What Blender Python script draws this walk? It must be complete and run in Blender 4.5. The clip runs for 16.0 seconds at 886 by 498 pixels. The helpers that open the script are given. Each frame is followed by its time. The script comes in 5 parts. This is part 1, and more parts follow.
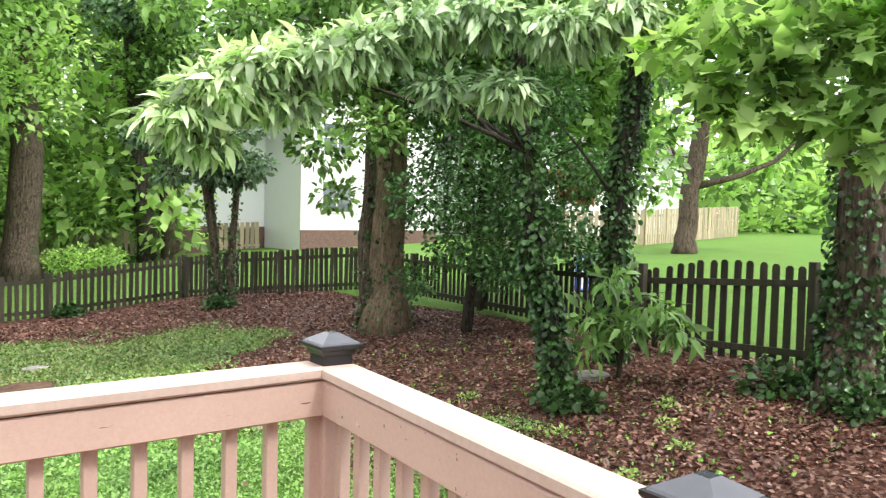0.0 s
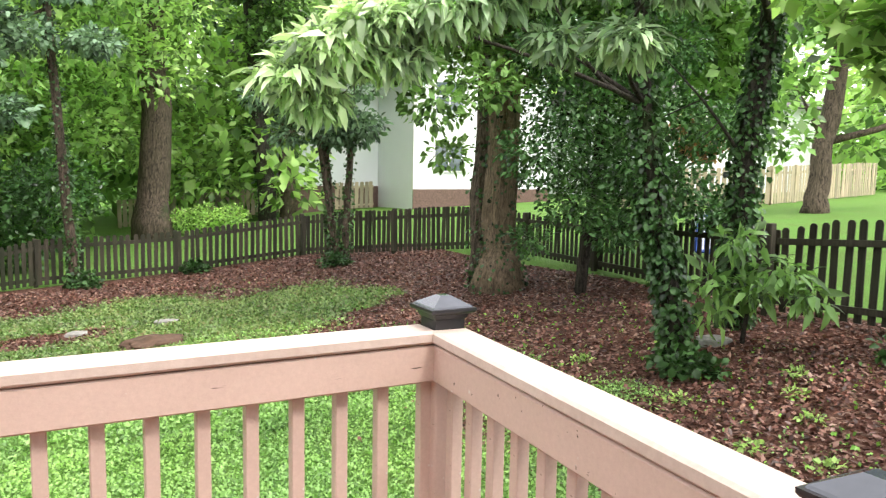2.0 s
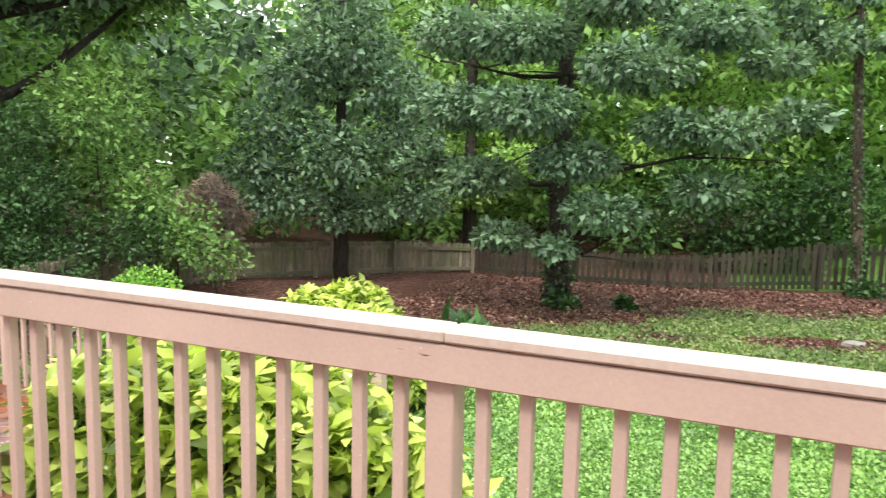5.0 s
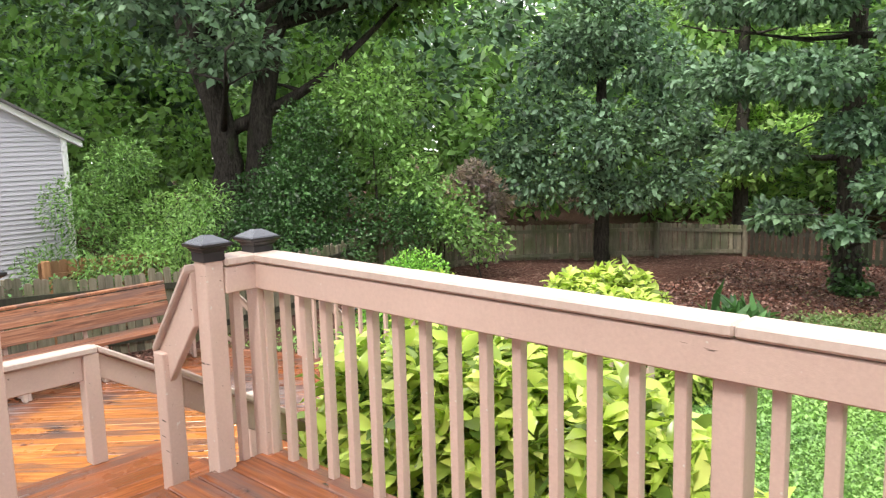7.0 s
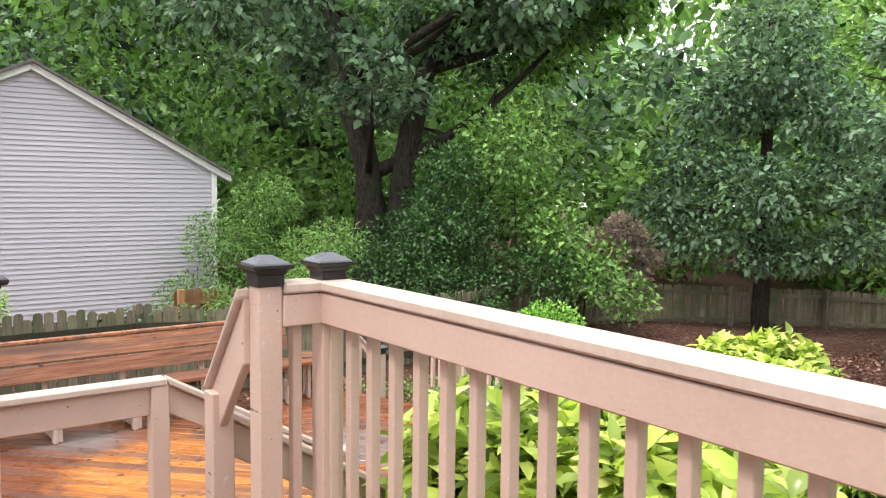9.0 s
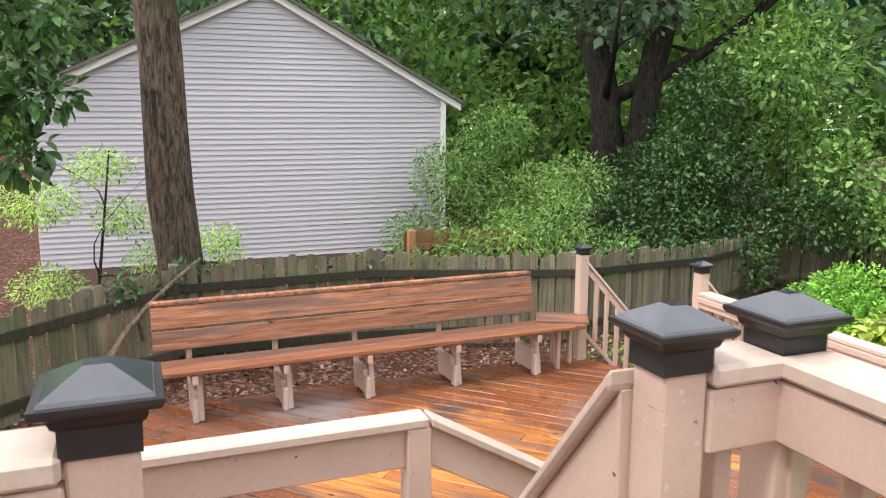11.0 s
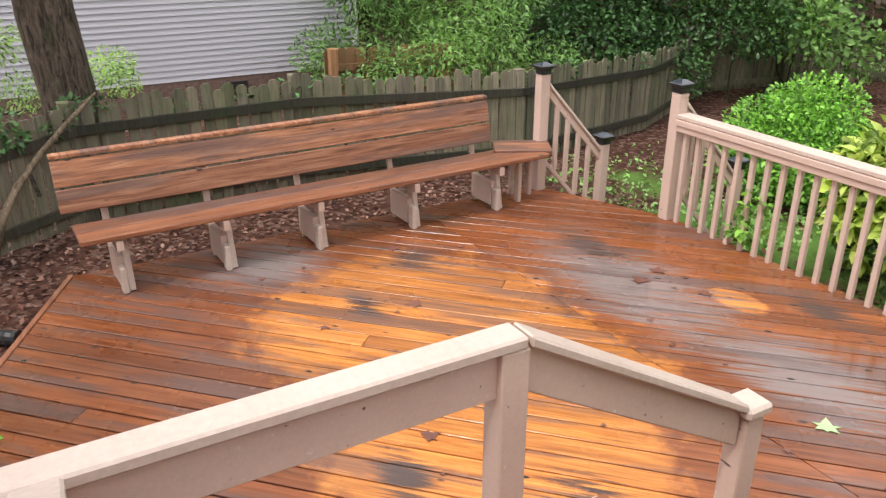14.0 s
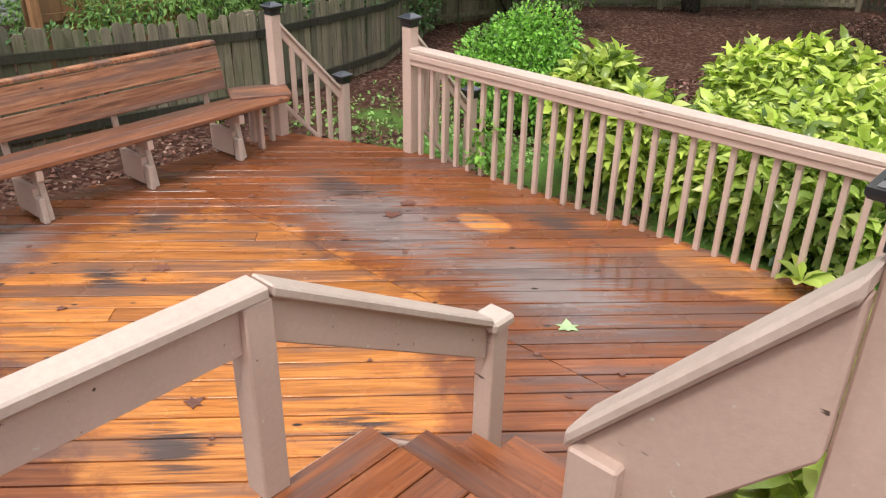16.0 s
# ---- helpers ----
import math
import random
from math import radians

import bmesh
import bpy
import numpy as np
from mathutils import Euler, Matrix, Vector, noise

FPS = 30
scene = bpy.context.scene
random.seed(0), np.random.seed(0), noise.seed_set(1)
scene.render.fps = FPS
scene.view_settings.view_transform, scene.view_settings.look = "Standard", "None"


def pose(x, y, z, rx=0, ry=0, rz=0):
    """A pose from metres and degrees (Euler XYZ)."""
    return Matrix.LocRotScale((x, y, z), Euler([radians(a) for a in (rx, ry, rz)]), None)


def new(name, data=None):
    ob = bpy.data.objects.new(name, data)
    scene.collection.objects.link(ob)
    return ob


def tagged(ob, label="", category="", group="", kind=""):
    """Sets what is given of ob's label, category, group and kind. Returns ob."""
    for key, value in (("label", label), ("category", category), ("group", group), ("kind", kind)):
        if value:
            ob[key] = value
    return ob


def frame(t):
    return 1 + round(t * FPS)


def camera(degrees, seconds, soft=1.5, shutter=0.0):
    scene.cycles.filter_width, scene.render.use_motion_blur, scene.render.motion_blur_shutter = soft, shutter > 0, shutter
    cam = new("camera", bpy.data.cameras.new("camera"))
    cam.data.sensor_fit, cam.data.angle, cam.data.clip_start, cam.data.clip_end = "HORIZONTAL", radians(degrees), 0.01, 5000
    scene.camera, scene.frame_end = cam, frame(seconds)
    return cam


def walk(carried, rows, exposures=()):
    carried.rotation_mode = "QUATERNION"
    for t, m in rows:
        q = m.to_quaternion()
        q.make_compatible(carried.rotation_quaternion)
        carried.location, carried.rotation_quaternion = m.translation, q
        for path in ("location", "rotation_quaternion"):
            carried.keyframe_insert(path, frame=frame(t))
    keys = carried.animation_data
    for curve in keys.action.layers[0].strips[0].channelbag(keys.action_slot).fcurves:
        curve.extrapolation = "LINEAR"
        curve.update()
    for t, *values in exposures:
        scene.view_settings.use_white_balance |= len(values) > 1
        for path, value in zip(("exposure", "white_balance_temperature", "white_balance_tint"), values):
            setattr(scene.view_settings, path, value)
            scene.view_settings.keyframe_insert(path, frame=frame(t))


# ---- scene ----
EXPOSURES = [(0.0, 0.98), (3.5, 0.92), (5.0, 0.8), (8.0, 0.8), (10.0, 0.76), (12.5, 0.64), (14.0, 0.45), (16.0, 0.27)]
cam = camera(58.61, 16.0, soft=1.2, shutter=0.2)
# seconds, eye, tilt, roll, heading
ROWS = [
    (0.0, -1.235, -2.272, 1.474, 86.8, -1.55, -36.38),
    (0.5, -1.197, -2.23, 1.464, 86.3, -1.5, -32.28),
    (1.0, -1.168, -2.189, 1.464, 85.13, -1.39, -31.05),
    (1.5, -1.16, -2.155, 1.463, 84.3, -1.38, -30.77),
    (2.0, -1.165, -2.146, 1.465, 83.65, -1.08, -28.31),
    (2.5, -1.175, -2.138, 1.465, 83.23, -0.75, -22.9),
    (3.0, -1.189, -2.121, 1.463, 83.0, -0.81, -16.13),
    (3.5, -1.202, -2.097, 1.461, 82.71, -1.22, -7.07),
    (4.0, -1.235, -2.09, 1.463, 82.55, -1.37, 2.97),
    (4.5, -1.248, -2.088, 1.462, 82.63, -1.07, 14.28),
    (5.0, -1.269, -2.068, 1.457, 82.9, -1.16, 24.59),
    (7.5, -1.369, -1.96, 1.452, 82.89, 1.22, 48.41),
    (8.0, -1.33, -1.768, 1.363, 86.07, -0.6, 53.72),
    (8.5, -1.435, -1.605, 1.322, 86.35, -1.29, 53.27),
    (9.0, -1.758, -1.399, 1.294, 85.59, -0.63, 53.86),
    (9.5, -2.118, -1.248, 1.24, 86.09, -1.08, 63.19),
    (10.0, -2.551, -1.163, 1.295, 80.58, 0.25, 68.18),
    (11.3, -3.55, -1.08, 1.39, 80.0, -0.3, 69.0),
    (12.5, -4.264, -1.155, 1.475, 76.82, -0.19, 67.38),
    (13.0, -4.303, -1.3, 1.377, 72.14, 0.54, 65.91),
    (13.5, -4.332, -1.288, 1.35, 68.5, 0.63, 64.87),
    (14.0, -4.332, -1.27, 1.347, 66.43, -0.01, 60.58),
    (14.5, -4.328, -1.246, 1.35, 65.74, 0.31, 55.89),
    (15.0, -4.31, -1.225, 1.348, 65.11, 0.33, 51.02),
    (15.5, -4.302, -1.205, 1.35, 64.49, -0.21, 45.1),
    (16.0, -4.302, -1.187, 1.33, 62.51, -0.86, 42.27),
]
walk(cam, [(t, pose(x, y, z, rx, ry, rz)) for t, x, y, z, rx, ry, rz in ROWS], EXPOSURES)

# ---- world and light: overcast summer day ----
world = bpy.data.worlds.new("World")
scene.world = world
world.use_nodes = True
wn = world.node_tree.nodes
sky = wn.new("ShaderNodeTexSky")
sky.sky_type, sky.sun_disc = "NISHITA", False
sky.sun_elevation, sky.sun_rotation = radians(58), radians(200)
sky.air_density, sky.dust_density, sky.ozone_density = 1.0, 5.0, 1.0
cloud = wn.new("ShaderNodeMixRGB")
cloud.inputs[0].default_value = 0.72
cloud.inputs[2].default_value = (12.2, 12.0, 12.1, 1)
world.node_tree.links.new(sky.outputs[0], cloud.inputs[1])
bg = wn["Background"]
bg.inputs[1].default_value = 0.15
world.node_tree.links.new(cloud.outputs[0], bg.inputs[0])
sun = new("sun", bpy.data.lights.new("sun", "SUN"))
sun.data.energy, sun.data.angle, sun.data.color = 1.5, radians(10), (1.0, 0.95, 0.88)
sun.matrix_world = pose(0, 0, 30, 32, 0, 20)

# the low deck and what stands round it were laid out on their own; LOW sets them against the upper deck
LOW = Vector((0.255, -0.06, -0.12))


def settle(before):
    for ob in scene.objects:
        if ob.parent is None and ob not in before and ob.type in {"MESH", "EMPTY"}:
            ob.matrix_basis = Matrix.Translation(LOW) @ ob.matrix_basis


# ---- mesh helpers ----
def mesh_object(name, verts, faces, material, parent=None, label="", smooth=False):
    me = bpy.data.meshes.new(name)
    me.from_pydata([tuple(v) for v in verts], [], faces)
    me.materials.append(material)
    if smooth:
        me.shade_smooth()
    me.update()
    ob = new(name, me)
    if parent is not None:
        ob.parent = parent
    if label:
        ob["label"] = label
    return ob


def part(name, bm, material, parent=None, label="", smooth=False):
    me = bpy.data.meshes.new(name)
    bm.to_mesh(me)
    bm.free()
    me.materials.append(material)
    if smooth:
        me.shade_smooth()
    ob = new(name, me)
    if parent is not None:
        ob.parent = parent
    if label:
        ob["label"] = label
    return ob


def thing(name, label, category, at=(0, 0, 0), turn=0, group=""):
    ob = new(name)
    ob.empty_display_size = 0.05
    ob.matrix_basis = pose(*at, 0, 0, turn)
    return tagged(ob, label, category, group)


def add_box(bm, lo, hi, bevel=0.004, m=None):
    """A box from corner to corner with broken edges."""
    size = [hi[i] - lo[i] for i in range(3)]
    mid = [(hi[i] + lo[i]) / 2 for i in range(3)]
    r = bmesh.ops.create_cube(bm, size=1, matrix=Matrix.LocRotScale(mid, None, size))
    vs = r["verts"]
    if bevel > 0:
        es = list({e for v in vs for e in v.link_edges})
        b = min(bevel, min(size) * 0.3)
        r2 = bmesh.ops.bevel(bm, geom=es, offset=b, segments=1, affect="EDGES")
        vs = list({v for f in r2["faces"] for v in f.verts} | {v for v in vs if v.is_valid})
    if m is not None:
        bmesh.ops.transform(bm, matrix=m, verts=vs)
    return vs


def box(name, lo, hi, material, parent=None, label="", bevel=0.004, m=None):
    bm = bmesh.new()
    add_box(bm, lo, hi, bevel, m)
    return part(name, bm, material, parent, label)


def beam(name, a, b, width, height, material, parent=None, label="", bevel=0.005, plumb=True):
    """A board from a to b along its top middle line; height goes down."""
    a, b = Vector(a), Vector(b)
    d = b - a
    flat = Vector((d.x, d.y, 0)).normalized()
    side = Vector((-flat.y, flat.x, 0))
    up = Vector((0, 0, 1)) if plumb else side.cross(d.normalized()) * -1
    if up.z < 0:
        up = -up
    bm = bmesh.new()
    vs = [bm.verts.new(p + side * s * width / 2 - up * h) for p in (a, b) for s in (-1, 1) for h in (0, height)]
    for f in ((0, 2, 3, 1), (4, 5, 7, 6), (0, 1, 5, 4), (2, 6, 7, 3), (0, 4, 6, 2), (1, 3, 7, 5)):
        bm.faces.new([vs[i] for i in f])
    bmesh.ops.recalc_face_normals(bm, faces=bm.faces)
    if bevel:
        bmesh.ops.bevel(bm, geom=bm.edges[:], offset=bevel, segments=1, affect="EDGES")
    return part(name, bm, material, parent, label)


def prism(name, outline, z0, z1, material, parent=None, label=""):
    n = len(outline)
    vs = [(x, y, z) for z in (z0, z1) for x, y in outline]
    fs = [tuple(range(n - 1, -1, -1)), tuple(range(n, 2 * n))] + [(i, (i + 1) % n, n + (i + 1) % n, n + i) for i in range(n)]
    return mesh_object(name, vs, fs, material, parent, label)


def tube(bm, path, radii, sides=10, rough=0.0, rng=None, flare=None):
    """A limb along a path of points with a radius at each."""
    rings = []
    for i, (p, r) in enumerate(zip(path, radii)):
        d = (path[min(i + 1, len(path) - 1)] - path[max(i - 1, 0)]).normalized()
        u = d.orthogonal().normalized() if abs(d.z) < 0.9 else Vector((1, 0, 0)) - d * d.x
        u.normalize()
        w = d.cross(u)
        ring = []
        for k in range(sides):
            a = 2 * math.pi * k / sides
            q = 1.0
            if rough:
                q += rough * (noise.noise(Vector((math.cos(a) * 1.6, math.sin(a) * 1.6, p.z * 0.8 + p.x))) + 0.35 * math.sin(5 * a + p.z))
            if flare and i < 3:
                q += flare * (2 - i) * max(0, math.sin(3 * a + p.x * 3)) * 0.6
            ring.append(bm.verts.new(p + (u * math.cos(a) + w * math.sin(a)) * r * q))
        rings.append(ring)
    for i in range(len(rings) - 1):
        for k in range(sides):
            bm.faces.new((rings[i][k], rings[i][(k + 1) % sides], rings[i + 1][(k + 1) % sides], rings[i + 1][k]))
    bm.faces.new(rings[-1])
    bm.faces.new(rings[0][::-1])


def leaf_shape(kind):
    """Outline rows of one unit leaf along +y: (half width, along, lift)."""
    return {
        "oval": [(0.0, 0.0, 0.0), (0.26, 0.35, 0.05), (0.22, 0.7, 0.04), (0.0, 1.0, -0.04)],
        "lance": [(0.0, 0.0, 0.0), (0.15, 0.3, 0.05), (0.12, 0.65, -0.02), (0.0, 1.0, -0.18)],
        "broad": [(0.0, 0.0, 0.0), (0.19, 0.28, 0.05), (0.20, 0.58, 0.01), (0.0, 1.0, -0.16)],
        "round": [(0.0, 0.0, 0.0), (0.42, 0.4, 0.06), (0.3, 0.8, 0.02), (0.0, 1.0, -0.05)],
        "small": [(0.0, 0.0, 0.0), (0.3, 0.5, 0.06), (0.0, 1.0, 0.0)],
    }[kind]


MAPLE = [(0, 0), (0.12, 0.08), (0.45, 0.02), (0.3, 0.3), (0.55, 0.5), (0.24, 0.52), (0.0, 1.0), (-0.24, 0.52), (-0.55, 0.5), (-0.3, 0.3), (-0.45, 0.02), (-0.12, 0.08)]


def leaf_mesh(name, points, ways, sizes, kind, material, parent=None, label="", rng=None, droop=0.0):
    """Many leaves in one mesh: each at its point, pointing along its way, with its size."""
    points, ways, sizes = np.asarray(points, float), np.asarray(ways, float), np.asarray(sizes, float)
    n = len(points)
    ways = ways.copy()
    ways[:, 2] -= droop
    ways /= np.linalg.norm(ways, axis=1)[:, None] + 1e-9
    up = rng.normal(0, 0.55, (n, 3)) + np.array([0, 0, 1.0])
    side = np.cross(ways, up)
    side /= np.linalg.norm(side, axis=1)[:, None] + 1e-9
    nor = np.cross(side, ways)
    if kind == "small":
        tpl = np.array([(0, 0, 0), (0.3, 0.5, 0.11), (0, 1.0, 0), (-0.3, 0.5, 0.11)])
        faces = [(0, 1, 2), (0, 2, 3)]
    elif kind == "maple":
        tpl = np.array([(x, y, 0.10 * abs(x) - 0.12 * y * y) for x, y in MAPLE])
        faces = [tuple(range(len(MAPLE)))]
    else:
        rows = leaf_shape(kind)
        tpl, faces = [(0, 0, 0)], []
        for w, y, l in rows[1:-1]:
            tpl += [(-w, y, l + w * 0.35), (0, y, l), (w, y, l + w * 0.35)]
        tpl.append((0, rows[-1][1], rows[-1][2]))
        last = len(tpl) - 1
        faces += [(0, 2, 1), (0, 3, 2)]
        for i in range(len(rows) - 3):
            b = 1 + 3 * i
            faces += [(b, b + 1, b + 4, b + 3), (b + 1, b + 2, b + 5, b + 4)]
        b = last - 3
        faces += [(b, b + 1, last), (b + 1, b + 2, last)]
        tpl = np.array(tpl)
    m = len(tpl)
    v = points[:, None, :] + sizes[:, None, None] * (tpl[None, :, 0:1] * side[:, None, :] + tpl[None, :, 1:2] * ways[:, None, :] + tpl[None, :, 2:3] * nor[:, None, :])
    loops, starts, totals, c = [], [], [], 0
    for f in faces:
        starts.append(c)
        totals.append(len(f))
        loops += f
        c += len(f)
    loops = (np.array(loops)[None, :] + (np.arange(n) * m)[:, None]).ravel()
    starts = (np.array(starts)[None, :] + (np.arange(n) * c)[:, None]).ravel()
    totals = np.tile(np.array(totals), n)
    me = bpy.data.meshes.new(name)
    me.vertices.add(n * m)
    me.vertices.foreach_set("co", v.ravel().astype(np.float32))
    me.loops.add(len(loops))
    me.loops.foreach_set("vertex_index", loops.astype(np.int32))
    me.polygons.add(len(starts))
    me.polygons.foreach_set("loop_start", starts.astype(np.int32))
    me.polygons.foreach_set("loop_total", totals.astype(np.int32))
    me.materials.append(material)
    me.update(calc_edges=True)
    ob = new(name, me)
    if parent is not None:
        ob.parent = parent
    if label:
        ob["label"] = label
    return ob


def clump_leaves(rng, centres, radii, count, flat=0.6, size=0.1, spread=0.35):
    """Leaves scattered in flattened clumps; returns points, ways, sizes."""
    centres, radii = np.asarray(centres, float), np.asarray(radii, float)
    w = radii ** 2
    pick = rng.choice(len(centres), count, p=w / w.sum())
    d = rng.normal(0, 1, (count, 3))
    d /= np.linalg.norm(d, axis=1)[:, None]
    rad = rng.random(count) ** 0.45
    off = d * rad[:, None] * radii[pick][:, None]
    off[:, 2] *= flat
    ways = d + rng.normal(0, 0.7, (count, 3))
    return centres[pick] + off, ways, size * (1 + spread * rng.normal(0, 1, count)).clip(0.5, 1.8)


def ground_z(x, y):
    s = 2 * np.log1p(np.exp(np.minimum((np.asarray(x, float) - 1) / 2, 30)))
    s = 12 * np.tanh(s / 12)
    return -1.13 + 0.022 * np.clip(x, -40, 40) + 0.10 * s - 0.03 * np.clip(y, -10, 45)

# ---- materials ----
LZ = -1.02

def material(name, rough=0.6, spec=0.4):
    m = bpy.data.materials.new(name)
    m.use_nodes = True
    b = m.node_tree.nodes["Principled BSDF"]
    b.inputs["Roughness"].default_value = rough
    b.inputs["Specular IOR Level"].default_value = spec
    return m, m.node_tree.nodes, m.node_tree.links, b


def node(nodes, kind, **values):
    n = nodes.new(kind)
    for k, v in values.items():
        if k in n.inputs:
            n.inputs[k].default_value = v
    return n


def ramp(nodes, links, source, stops):
    r = nodes.new("ShaderNodeValToRGB")
    el = r.color_ramp.elements
    while len(el) < len(stops):
        el.new(0.5)
    for e, (p, c) in zip(el, stops):
        e.position, e.color = p, (*c, 1)
    links.new(source, r.inputs[0])
    return r


def mix(nodes, links, fac, a, b, blend="MIX"):
    n = nodes.new("ShaderNodeMixRGB")
    n.blend_type = blend
    for i, v in enumerate((fac, a, b)):
        if isinstance(v, (int, float)):
            n.inputs[i].default_value = v
        elif isinstance(v, tuple):
            n.inputs[i].default_value = (*v, 1)
        else:
            links.new(v, n.inputs[i])
    return n.outputs[0]


def coords(nodes, links, scale=(1, 1, 1), rot=(0, 0, 0), kind="Object"):
    tc = nodes.new("ShaderNodeTexCoord")
    mp = nodes.new("ShaderNodeMapping")
    mp.inputs["Scale"].default_value = scale
    mp.inputs["Rotation"].default_value = rot
    links.new(tc.outputs[kind], mp.inputs[0])
    return mp.outputs[0]


def noise_tex(nodes, links, vec, scale, detail=6, rough=0.6, dist=0.0):
    n = node(nodes, "ShaderNodeTexNoise", Scale=scale, Detail=detail, Roughness=rough, Distortion=dist)
    links.new(vec, n.inputs["Vector"])
    return n.outputs["Fac"]


def bump(nodes, links, b, height, strength=0.3, distance=0.01):
    n = node(nodes, "ShaderNodeBump", Strength=strength, Distance=distance)
    links.new(height, n.inputs["Height"])
    links.new(n.outputs[0], b.inputs["Normal"])


def random_shift(nodes, links, vec, amount=40.0):
    oi = nodes.new("ShaderNodeObjectInfo")
    mul = nodes.new("ShaderNodeVectorMath")
    mul.operation = "MULTIPLY_ADD"
    links.new(oi.outputs["Random"], mul.inputs[0])
    mul.inputs[1].default_value = (amount, amount * 0.7, amount * 1.3)
    links.new(vec, mul.inputs[2])
    return mul.outputs[0], oi.outputs["Random"]


def painted_wood():
    m, n, l, b = material("painted wood", 0.55, 0.35)
    v = coords(n, l, (1, 1, 1))
    big = noise_tex(n, l, v, 1.7, 4)
    fine = noise_tex(n, l, coords(n, l, (14, 14, 14)), 5, 8, 0.7)
    chips = noise_tex(n, l, v, 38, 3, 0.5)
    c = ramp(n, l, big, [(0.25, (0.52, 0.375, 0.315)), (0.75, (0.63, 0.46, 0.39))]).outputs[0]
    c = mix(n, l, 0.22, c, ramp(n, l, fine, [(0.3, (0.40, 0.30, 0.26)), (0.7, (0.7, 0.56, 0.48))]).outputs[0])
    worn = ramp(n, l, chips, [(0.70, (0, 0, 0)), (0.74, (1, 1, 1))]).outputs[0]
    c = mix(n, l, worn, c, (0.62, 0.57, 0.52))
    scratch = noise_tex(n, l, coords(n, l, (5, 42, 42)), 1.0, 3, 0.5)
    c = mix(n, l, ramp(n, l, scratch, [(0.715, (0, 0, 0)), (0.74, (1, 1, 1))]).outputs[0], c, (0.10, 0.07, 0.055))
    l.new(c, b.inputs["Base Color"])
    bump(n, l, b, fine, 0.25, 0.004)
    return m


def cap_paint():
    m, n, l, b = material("weathered cap paint", 0.5, 0.4)
    v = coords(n, l)
    big = noise_tex(n, l, v, 2.2, 5)
    fine = noise_tex(n, l, coords(n, l, (6, 6, 6)), 7, 8, 0.7)
    c = ramp(n, l, big, [(0.3, (0.51, 0.395, 0.335)), (0.7, (0.60, 0.485, 0.425))]).outputs[0]
    c = mix(n, l, 0.25, c, ramp(n, l, fine, [(0.35, (0.45, 0.35, 0.30)), (0.65, (0.74, 0.63, 0.56))]).outputs[0])
    l.new(c, b.inputs["Base Color"])
    bump(n, l, b, fine, 0.3, 0.004)
    return m


def zone_mask(n, l, where, zones, wobble, amount, lo, hi):
    """1 inside rounds (x, y, radius x, radius y) with an uneven edge, 0 outside."""
    total = None
    for cx, cy, rx, ry in zones:
        off = n.new("ShaderNodeVectorMath")
        off.operation = "SUBTRACT"
        l.new(where, off.inputs[0])
        off.inputs[1].default_value = (cx + LOW.x, cy + LOW.y, LZ)
        sc = n.new("ShaderNodeVectorMath")
        sc.operation = "MULTIPLY"
        l.new(off.outputs[0], sc.inputs[0])
        sc.inputs[1].default_value = (1 / rx, 1 / ry, 0.0)
        ln = n.new("ShaderNodeVectorMath")
        ln.operation = "LENGTH"
        l.new(sc.outputs[0], ln.inputs[0])
        if total is None:
            total = ln.outputs["Value"]
        else:
            mn = n.new("ShaderNodeMath")
            mn.operation = "MINIMUM"
            l.new(total, mn.inputs[0])
            l.new(ln.outputs["Value"], mn.inputs[1])
            total = mn.outputs[0]
    w = n.new("ShaderNodeMath")
    w.operation = "MULTIPLY_ADD"
    l.new(wobble, w.inputs[0])
    w.inputs[1].default_value = amount
    l.new(total, w.inputs[2])
    half = n.new("ShaderNodeMath")
    half.operation = "MULTIPLY"
    l.new(w.outputs[0], half.inputs[0])
    half.inputs[1].default_value = 0.4
    return ramp(n, l, half.outputs[0], [(lo * 0.4, (1, 1, 1)), (hi * 0.4, (0, 0, 0))]).outputs[0]


